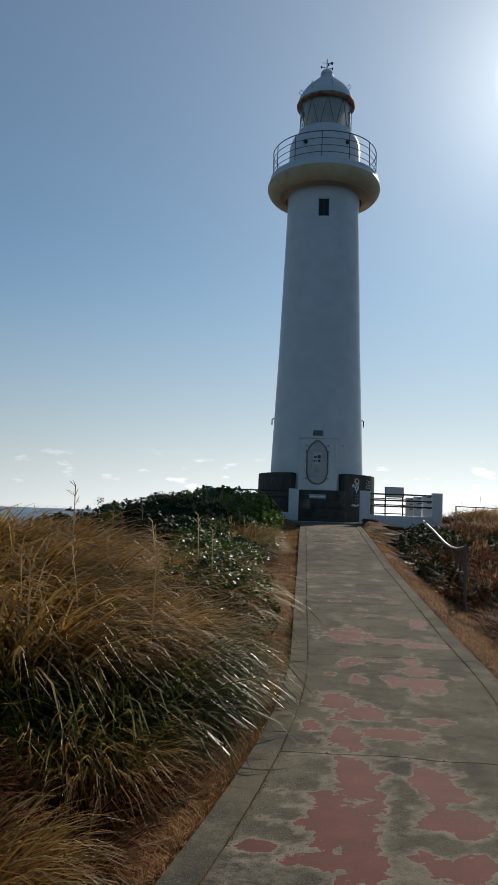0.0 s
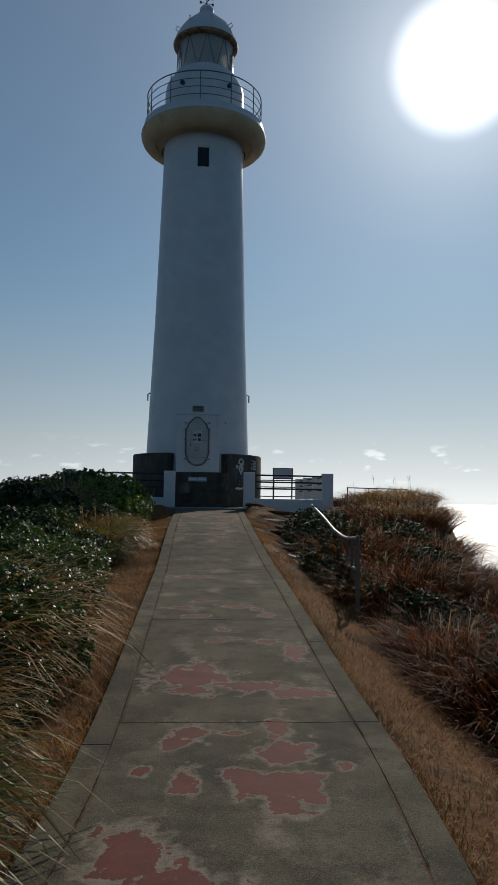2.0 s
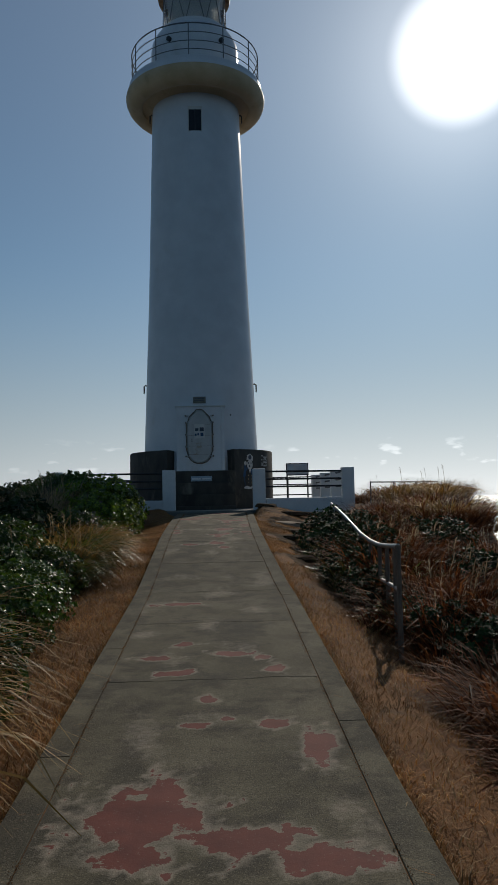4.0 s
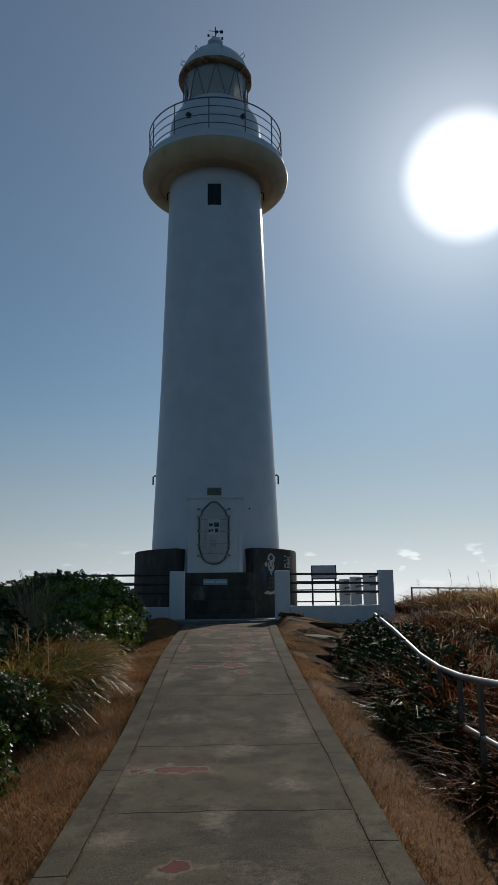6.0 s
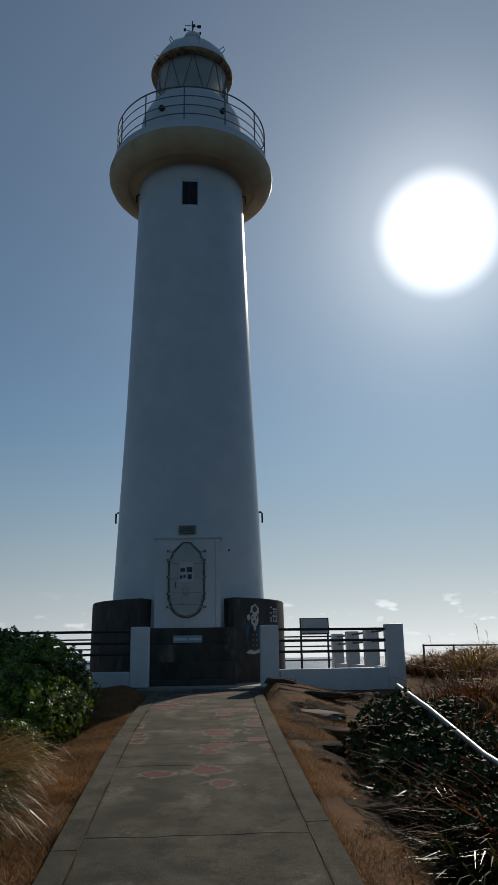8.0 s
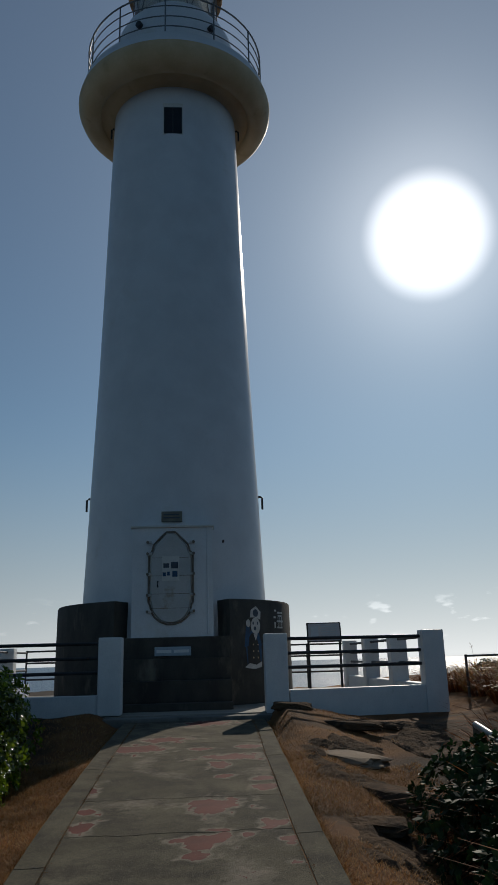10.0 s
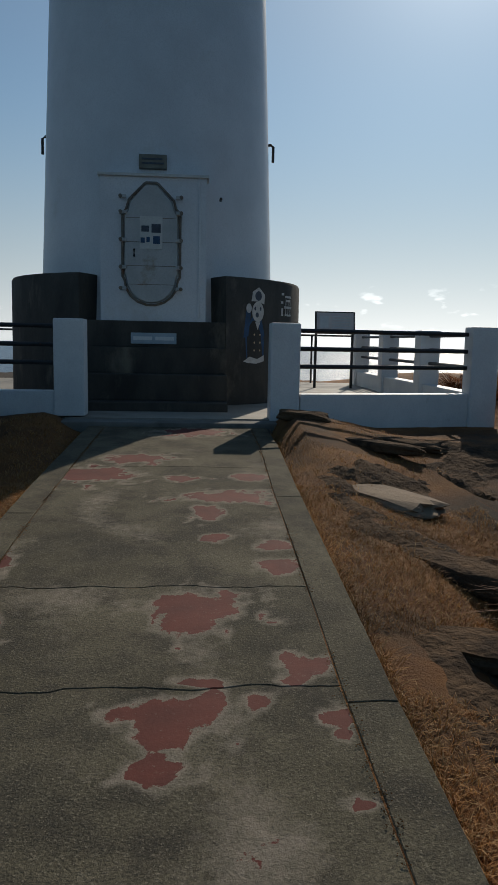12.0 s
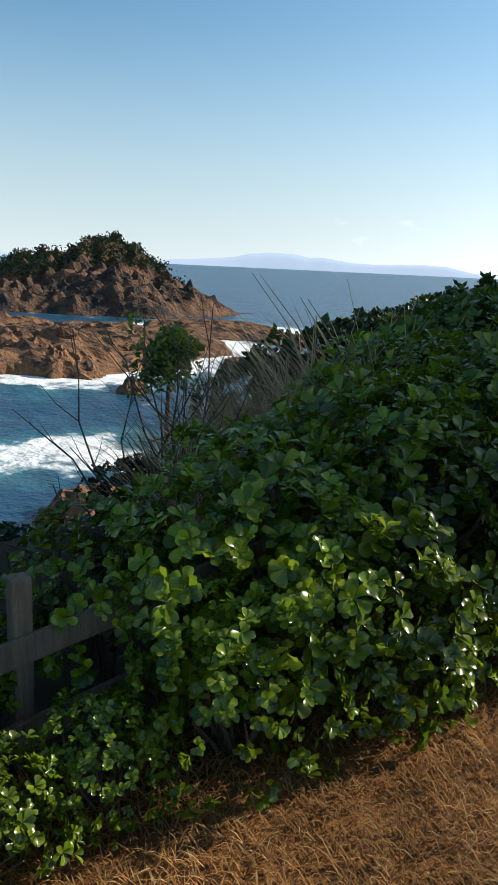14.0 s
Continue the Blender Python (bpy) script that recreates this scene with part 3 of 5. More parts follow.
def build_islet():
    ob, verts = heap("islet", ISLET[0], ISLET[1], 82, 72, 33, CLIFF, "rugged brown rock islet with a green scrub crown", "islet", 2.0, n=90, crown=0.95)
    rnd = random.Random(4)
    vv, ff = [], []
    for x, y, z in verts:
        if z > SEA_Z + 15 and noise.noise(Vector((x, y, 0)) * 0.05) > -0.35 and x < ISLET[0] + 22:
            a, b = leaf_quads((x, y, z + 0.3), 1.5, 15, rnd)
            k = len(vv)
            vv += a
            ff += [tuple(i + k for i in f) for f in b]
    sc = new("scrub", mesh_of("scrub", vv, ff, SCRUB))
    sc.parent = ob
    tagged(sc, "dense dark green scrub", kind="stuff")
    for i, (x, y, r, h) in enumerate(REEFS):
        heap("sea_rock", x, y, r * 1.2, r * 0.75, h * 0.75, REEF, "low orange-brown reef rock washed by white surf", "rock", 10.0 + i * 3, rough=0.6, n=40, crown=0.35, group="reef rocks")
    for i, (x, y, r, h) in enumerate(((-127, 60, 3, 3.5), (-150, 100, 4, 3.0), (-63, 24, 7, 4.5), (-74, 44, 6, 3.5), (-58, 6, 8, 5))):
        heap("boulder", x, y, r, r, h, REEF, "small dark rock standing out of the surf", "rock", 40.0 + i, rough=0.5, n=20, crown=0.5, group="surf boulders")


build_islet()


def build_far_hills():
    for name, az0, az1, dist, top, seed in (("far_hills", 36, 62, 4700, 105, 1), ("far_coast", 62, 92, 4780, 40, 5)):
        verts, faces = [], []
        n = 80
        for i in range(n + 1):
            t = i / n
            a = radians(az0 + (az1 - az0) * t)
            h = top * (math.sin(math.pi * t) ** 0.8) * (0.75 + 0.5 * noise.noise(Vector((t * 4, seed, 0))) + 0.12 * noise.noise(Vector((t * 18, seed, 0))))
            x, y = -math.sin(a), math.cos(a)
            for dd, z in ((0, SEA_Z - 2), (40, SEA_Z + max(2, h * 0.6)), (90, SEA_Z + max(3, h)), (160, SEA_Z - 2)):
                verts.append((x * (dist + dd), y * (dist + dd), z))
        for i in range(n):
            for k in range(3):
                faces.append((i * 4 + k, (i + 1) * 4 + k, (i + 1) * 4 + k + 1, i * 4 + k + 1))
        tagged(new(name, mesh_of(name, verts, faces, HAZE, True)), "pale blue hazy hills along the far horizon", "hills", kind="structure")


build_far_hills()


# ---------- lighthouse ----------
CX, CY = -0.17, 3.52


def shaft_r(z):
    return float(np.interp(z, (0, 1.7, 6, 9.8, 11.5, 12.0), (1.70, 1.615, 1.445, 1.335, 1.285, 1.27)))


def c3(x, y, z):
    return Vector((CX + x, CY + y, z))


def ring_pts(r, z, n=64, a0=0.0, a1=360.0):
    return [c3(r * math.cos(radians(a0 + (a1 - a0) * i / n)), r * math.sin(radians(a0 + (a1 - a0) * i / n)), z) for i in range(n)]


def build_lighthouse():
    tower = thing("lighthouse", "tall white-painted round lighthouse with a gallery and domed lantern", "lighthouse", at=(CX, CY, 0.05))
    inv = Matrix.Translation((-CX, -CY, -0.05))

    def p(name, bm, mat, parent=tower, label="", smooth=False):
        ob = part(name, bm, mat, parent, label, smooth)
        if parent is tower:
            ob.matrix_basis = inv
        return ob

    body = p("tower_shaft", lathe(bmesh.new(), [(shaft_r(z), z) for z in (0.05, 0.9, 1.7, 3, 4.5, 6, 8, 9.8, 11.5, 12.0)], 96, (CX, CY)), WHITE, label="smooth white-painted concrete shaft", smooth=True)
    # moulded underside and deck of the gallery
    prof = [(1.25, 11.66), (1.29, 11.72), (1.33, 11.79), (1.40, 11.84), (1.50, 11.86), (1.56, 11.86), (1.575, 11.77), (1.64, 11.71), (1.76, 11.68), (1.88, 11.73), (1.98, 11.84), (2.035, 11.97), (2.045, 12.08), (2.02, 12.17), (1.9, 12.2), (0.9, 12.3)]
    g = p("gallery", lathe(bmesh.new(), prof, 96, (CX, CY)), CORNICE, label="cream moulded overhanging gallery with brown stains", smooth=True)
    p("gallery_rim", lathe(bmesh.new(), [(1.9, 12.14), (2.028, 12.15), (2.0, 12.22), (1.965, 12.27), (1.955, 12.40), (1.93, 12.42), (0.9, 12.44)], 96, (CX, CY)), WHITE, label="white rim", smooth=True)
    rail = p("gallery_railing", tube(bmesh.new(), ring_pts(1.87, 13.36), 0.018, 6, True), RAIL_GREY, label="grey-painted iron gallery railing")
    for z in (12.62, 12.86, 13.11):
        part("rail", tube(bmesh.new(), ring_pts(1.87, z), 0.012, 6, True), RAIL_GREY, rail)
    for i in range(12):
        a = radians(i * 30 - 94)
        x, y = 1.87 * math.cos(a), 1.87 * math.sin(a)
        part("railing_post", tube(bmesh.new(), [c3(x, y, 12.40), c3(x, y, 13.36)], 0.016, 6), RAIL_GREY, rail)
    # service room
    p("service_room", lathe(bmesh.new(), [(1.29, 12.40), (1.29, 13.50), (1.26, 13.70), (1.18, 13.88), (1.06, 14.00), (1.0, 14.04), (1.0, 14.14), (0.8, 14.16)], 72, (CX, CY)), WHITE, label="white drum below the lantern", smooth=True)
    for a in (238, 306, 20, 130):
        c, s = math.cos(radians(a)), math.sin(radians(a))
        p("vent_hood", tube(bmesh.new(), [c3(1.2 * c, 1.2 * s, 13.36), c3(1.37 * c, 1.37 * s, 13.36)], 0.07, 12), IRON, label="small dark vent hood")
    # lantern
    pane = lathe(bmesh.new(), [(0.93, 14.02), (0.93, 15.2)], 20, (CX, CY))
    gl = p("lantern_glass", pane, GLASS, label="curved lantern glazing")
    gl.visible_shadow = False
    p("curtain", lathe(bmesh.new(), [(0.84, 14.1), (0.84, 15.2)], 20, (CX, CY), 212, 118), CURTAIN, label="pale curtain drawn behind the glass")
    p("lamp_optic", lathe(bmesh.new(), [(0.12, 14.02), (0.15, 14.4), (0.34, 14.5), (0.38, 14.75), (0.34, 15.0), (0.1, 15.1)], 24, (CX, CY)), DARK, label="dark lamp optic", smooth=True)
    for k in range(10):
        a0, a1 = radians(k * 36 + 3), radians(k * 36 + 21)
        b = tube(bmesh.new(), [c3(0.95 * math.cos(a0), 0.95 * math.sin(a0), 14.02), c3(0.95 * math.cos(a1), 0.95 * math.sin(a1), 15.2)], 0.013, 6)
        tube(b, [c3(0.95 * math.cos(a1), 0.95 * math.sin(a1), 15.2), c3(0.95 * math.cos(a1 + 0.31), 0.95 * math.sin(a1 + 0.31), 14.02)], 0.013, 6)
        p("glazing_bar", b, RAIL_GREY, label="slanted thin grey glazing bar")
    p("lantern_cornice", lathe(bmesh.new(), [(0.9, 15.17), (1.0, 15.16), (1.06, 15.2), (1.075, 15.26), (1.06, 15.3), (1.0, 15.33), (0.94, 15.36)], 64, (CX, CY)), RUSTED, label="rust-stained lantern cornice", smooth=True)
    dome = p("dome", lathe(bmesh.new(), [(1.02, 15.31), (0.99, 15.44), (0.94, 15.58), (0.85, 15.75), (0.73, 15.91), (0.58, 16.06), (0.42, 16.19), (0.29, 16.31), (0.22, 16.42)], 64, (CX, CY)), WHITE, label="white-painted ribbed dome", smooth=True)
    for k in range(8):
        a = radians(k * 45 + 12)
        c, s = math.cos(a), math.sin(a)
        part("dome_handle", tube(bmesh.new(), [c3(r * c, r * s, z) for r, z in ((0.92, 15.62), (1.02, 15.68), (0.98, 15.8), (0.84, 15.76))], 0.014, 6), WHITE, dome)
        part("dome_rib", tube(bmesh.new(), [c3(r * c, r * s, z) for r, z in ((0.995, 15.44), (0.945, 15.58), (0.735, 15.915), (0.43, 16.195), (0.3, 16.31))], 0.015, 5), WHITE, dome)
    vent = p("ventilator", lathe(bmesh.new(), [(0.2, 16.38), (0.2, 16.46), (0.23, 16.48), (0.23, 16.56), (0.17, 16.64), (0.06, 16.68), (0.0, 16.69)], 32, (CX, CY)), WHITE, label="small ball-shaped ventilator", smooth=True)
    vane = p("weather_vane", tube(bmesh.new(), [c3(0, 0, 16.66), c3(0, 0, 17.12)], 0.016, 6), IRON, label="iron weather vane")
    for a in (15, 105, 195, 285):
        c, s = math.cos(radians(a)), math.sin(radians(a))
        part("vane_arm", tube(bmesh.new(), [c3(0, 0, 16.78), c3(0.2 * c, 0.2 * s, 16.78)], 0.009, 5), IRON, vane)
        part("compass_mark", bx(-0.03, 0.03, -0.006, 0.006, -0.045, 0.045, m=Matrix.Translation(c3(0.21 * c, 0.21 * s, 16.78))), IRON, vane)
    part("vane_arrow", tube(bmesh.new(), [c3(-0.2, -0.02, 16.97), c3(0.2, 0.02, 16.97)], 0.01, 5), IRON, vane)
    part("vane_tail", bx(-0.05, 0.05, -0.005, 0.005, -0.05, 0.05, m=Matrix.Translation(c3(0.18, 0.02, 16.97))), IRON, vane)
    # window high on the shaft
    r = shaft_r(11.2)
    win = p("window_frame", bx(CX - 0.2, CX + 0.2, CY - r - 0.012, CY - r + 0.1, 10.55, 11.29, 0.012), PAPER, label="stained window surround")
    part("pane", bx(CX - 0.175, CX + 0.175, CY - r - 0.018, CY - r + 0.02, 10.58, 11.19), DARK, win, "dark window glass")
    part("mullion", bx(CX - 0.01, CX + 0.01, CY - r - 0.026, CY - r - 0.014, 10.58, 11.19), IRON, win)
    # bent iron brackets on the sides
    for z in (3.5, 11.58):
        for s in (-1, 1):
            rr = shaft_r(z)
            p("conduit_bracket", tube(bmesh.new(), [c3(s * (rr - 0.05), 0, z + 0.1), c3(s * (rr + 0.04), 0, z + 0.12), c3(s * (rr + 0.075), 0, z + 0.09), c3(s * (rr + 0.075), 0, z - 0.12)], 0.02, 8), IRON, label="bent iron bracket")
    porch = inv @ Matrix.Translation((0, 0.166, 0))

    def pd(name, bm, mat, label=""):
        ob = part(name, bm, mat, tower, label)
        ob.matrix_basis = porch
        return ob

    # doorway: flat white porch panel with its lintel
    pd("door_surround", bx(-0.79, 0.49, 1.60, 2.4, 1.04, 2.79, 0.01), WHITE, label="flat white door surround")
    pd("lintel", bx(-0.815, 0.515, 1.56, 1.9, 2.765, 2.80, 0.008), PAPER, label="cream lintel ledge")
    pd("name_plate", bx(-0.335, 0.0, 1.72, 1.85, 2.89, 3.055, 0.008), BRONZE, label="weathered bronze plate with unreadable text")
    np_ = pd("plate_text", bx(-0.30, -0.035, 1.713, 1.725, 2.94, 2.96), INK, label="worn text bar")
    part("text_line", bx(-0.30, -0.05, 1.713, 1.725, 2.99, 3.01), INK, np_)
    # ship-type steel hatch
    hx, hz, hw, hh = -0.175, 1.975, 0.325, 0.70

    def outline(w, h, y, n=10):
        pts = []
        pts += [Vector((hx - w, y, hz - h + 0.34)), Vector((hx - w, y, hz + h - 0.34))]
        for sx, dz in ((-0.86, 0.3), (-0.78, 0.2), (-0.25, 0.015), (-0.18, 0.0), (0.18, 0.0), (0.25, 0.015), (0.78, 0.2), (0.86, 0.3)):
            pts.append(Vector((hx + w * sx, y, hz + h - dz)))
        pts += [Vector((hx + w, y, hz + h - 0.34)), Vector((hx + w, y, hz - h + 0.34))]
        for t in np.linspace(0, 1, n):
            a = -math.pi * t
            pts.append(Vector((hx + w * 0.93 * math.cos(a), y, hz - h + 0.30 + 0.30 * math.sin(a))))
        return pts

    b = bmesh.new()
    o1, o2 = outline(hw, hh, 1.60), outline(hw - 0.015, hh - 0.015, 1.545)
    va, vb = [b.verts.new(q) for q in o1], [b.verts.new(q) for q in o2]
    for i in range(len(va)):
        b.faces.new((va[i], va[(i + 1) % len(va)], vb[(i + 1) % len(va)], vb[i]))
    b.faces.new(vb)
    hatch = pd("hatch", b, HATCH, label="grey-painted steel hatch with rounded ends")
    part("rim", tube(bmesh.new(), outline(hw + 0.02, hh + 0.02, 1.59), 0.017, 6, True), GASKET, hatch, "rusty dark rim")
    for z in (1.5, 1.72, 2.0, 2.28):
        part("hatch_seam", bx(hx - hw + 0.03, hx + hw - 0.03, 1.541, 1.546, z - 0.003, z + 0.003), GASKET, hatch)
    for s in (-1, 1):
        for z in (1.45, 1.7, 2.02, 2.34, 2.52):
            w = 0.04
            part("dog_clip", bx(hx + s * (hw + 0.01) - w, hx + s * (hw + 0.01) + w, 1.50, 1.56, z - 0.02, z + 0.02, 0.008), HATCH, hatch, "steel dog clip")
            part("clip_bolt", tube(bmesh.new(), [(hx + s * (hw + 0.035), 1.53, z), (hx + s * (hw + 0.035), 1.475, z)], 0.022, 8), GASKET, hatch)
    part("handle", tube(bmesh.new(), [(hx - 0.2, 1.54, 1.83), (hx - 0.2, 1.50, 1.83), (hx - 0.2, 1.50, 1.91), (hx - 0.2, 1.54, 1.91)], 0.012, 6), IRON, hatch)
    note = part("notice", bx(-0.31, -0.04, 1.536, 1.545, 1.92, 2.30), PAPER, hatch, "weathered notice with small pictures")
    for x0, x1, z0, z1 in ((-0.29, -0.20, 2.12, 2.19), (-0.17, -0.06, 2.11, 2.21), (-0.30, -0.25, 1.99, 2.05), (-0.23, -0.19, 2.0, 2.06), (-0.15, -0.07, 1.98, 2.07)):
        pic = bx(x0, x1, 1.53, 1.537, z0, z1)
        ob = new("picture", bm_mesh("picture", pic, INK if z0 > 2 else BLUE_PAINT))
        ob.parent = hatch
    pd("conduit", tube(bmesh.new(), [(0.40, 1.595, 1.1), (0.40, 1.595, 2.765)], 0.014, 8), WHITE, label="white conduit")
    pd("wall_stud", tube(bmesh.new(), [(0.66, 1.66, 2.55), (0.66, 1.78, 2.55)], 0.018, 8), IRON)
    tower.scale = (1.015, 1.015, 1.015)
    return tower


build_lighthouse()


def build_base_ring():
    """Low curved wall round the tower, open at the front for the steps."""
    base = thing("base_wall", "low curved mouldy blackened concrete wall round the lighthouse", "wall", at=(CX, CY, 0.05))
    inv = Matrix.Translation((-CX, -CY, -0.05))
    b = bmesh.new()
    R, r = 2.06, 1.5
    a0 = -90 + math.degrees(math.asin((0.75 - CX) / R)) 
    a1 = 270 - math.degrees(math.asin((CX + 1.05) / R))
    lathe(b, [(r, 0.02), (R + 0.01, 0.02), (R, 1.62), (R - 0.02, 1.65), (r, 1.65), (r, 0.02)], 80, (CX, CY), a0, a1 - a0)
    ends = [e for e in b.edges if e.is_boundary]
    bmesh.ops.holes_fill(b, edges=ends)
    ob = part("curved_wall", b, DARK_CONC, base, smooth=True)
    ob.matrix_basis = inv
    for z0, z1, y0 in ((0.02, 0.15, 0.72), (0.15, 0.45, 1.02), (0.45, 0.76, 1.34), (0.76, 1.08, 1.665)):
        s = part("step", bx(-1.05 + 0.004, 0.75 - 0.004, y0, 1.98, z0, z1, 0.012), DARK_CONC, base, "dark damp concrete step")
        s.matrix_basis = inv
    pl = part("plaque", bx(-0.42, 0.14, 1.645, 1.67, 0.80, 0.935, 0.006), PLAQUE, base, "pale blue plaque with unreadable text")
    pl.matrix_basis = inv
    for x0, x1 in ((-0.39, -0.16), (-0.12, 0.11)):
        q = part("plaque_text", bx(x0, x1, 1.640, 1.648, 0.845, 0.89), WHITE_POST, base)
        q.matrix_basis = inv

    # mural on the curved wall: plain shapes
    def patch(name, shape, mat, off):
        """A flat shape in (arc metres east of the opening, height) wrapped onto the wall."""
        bb = bmesh.new()
        vs = []
        for u, v in shape:
            a = radians(a0) + u / R
            vs.append(bb.verts.new((CX + (R + off) * math.cos(a), CY + (R + off) * math.sin(a), v)))
        bb.faces.new(vs)
        o = part(name, bb, mat, base)
        o.matrix_basis = inv

    def oval(cu, cv, ru, rv, n=20):
        return [(cu + ru * math.cos(2 * math.pi * i / n), cv + rv * math.sin(2 * math.pi * i / n)) for i in range(n)]

    k = 0.48
    patch("mural_coat", [(k - 0.16, 0.62), (k + 0.14, 0.62), (k + 0.15, 0.95), (k + 0.08, 1.16), (k - 0.08, 1.16), (k - 0.2, 1.0)], BLUE_PAINT, 0.006)
    patch("mural_sleeve", [(k - 0.22, 0.9), (k - 0.14, 0.92), (k - 0.1, 1.22), (k - 0.18, 1.24)], BLUE_PAINT, 0.008)
    patch("mural_face", oval(k + 0.02, 1.23, 0.105, 0.13), MURAL_WHITE, 0.010)
    patch("mural_cap", [(k - 0.1, 1.36), (k + 0.02, 1.36), (k + 0.13, 1.33), (k + 0.14, 1.45), (k + 0.03, 1.54), (k - 0.08, 1.48)], MURAL_WHITE, 0.012)
    patch("mural_cap_badge", oval(k + 0.02, 1.43, 0.06, 0.06), INK, 0.014)
    patch("mural_spot", oval(k + 0.0, 1.19, 0.03, 0.033, 10), INK, 0.014)
    for du in (-0.035, 0.06):
        patch("mural_spot", oval(k + du, 1.27, 0.016, 0.026, 10), INK, 0.014)
    patch("mural_glove", oval(k - 0.14, 1.27, 0.045, 0.06, 12), MURAL_WHITE, 0.014)
    patch("mural_collar", [(k - 0.03, 1.1), (k + 0.06, 1.1), (k + 0.015, 1.0)], MURAL_WHITE, 0.012)
    for v in (0.74, 0.84, 0.94):
        for du in (-0.04, 0.06):
            patch("mural_button", oval(k + du, v, 0.012, 0.014, 8), CORNICE, 0.012)
    patch("mural_wave", [(k - 0.22, 0.6), (k - 0.12, 0.66), (k + 0.02, 0.63), (k + 0.14, 0.68), (k + 0.14, 0.6), (k, 0.57), (k - 0.14, 0.58)], MURAL_WHITE, 0.012)
    # the painted character for "sea", only its strokes
    u0 = 1.0
    for x0, x1, z0, z1 in ((0, 0.07, 1.47, 1.50), (-0.02, 0.05, 1.36, 1.39), (0.0, 0.05, 1.2, 1.3), (0.1, 0.3, 1.44, 1.47), (0.12, 0.14, 1.2, 1.42), (0.26, 0.28, 1.2, 1.42), (0.08, 0.32, 1.30, 1.33), (0.12, 0.28, 1.39, 1.42), (0.1, 0.3, 1.2, 1.225), (0.19, 0.21, 1.22, 1.40)):
        patch("mural_stroke", [(u0 + x0, z0), (u0 + x1, z0), (u0 + x1, z1), (u0 + x0, z1)], MURAL_WHITE, 0.010)


build_base_ring()


# ---------- terrace and its fence ----------
def terrace_slab():
    """Floor plate: its front edge lies under the curbs, with the threshold between the gate posts."""
    b = bmesh.new()
    plan = ((-3.75, 0.14), (-0.95, 0.14), (-0.95, 0.0), (1.3, 0.0), (1.3, 0.14), (3.7, 0.6), (3.7, 7.4), (-3.75, 7.4))
    lo = [b.verts.new((x, y, -0.6)) for x, y in plan]
    hi = [b.verts.new((x, y, 0.05)) for x, y in plan]
    for i in range(len(plan)):
        j = (i + 1) % len(plan)
        b.faces.new((lo[i], lo[j], hi[j], hi[i]))
    b.faces.new(hi)
    b.faces.new(lo[::-1])
    return b


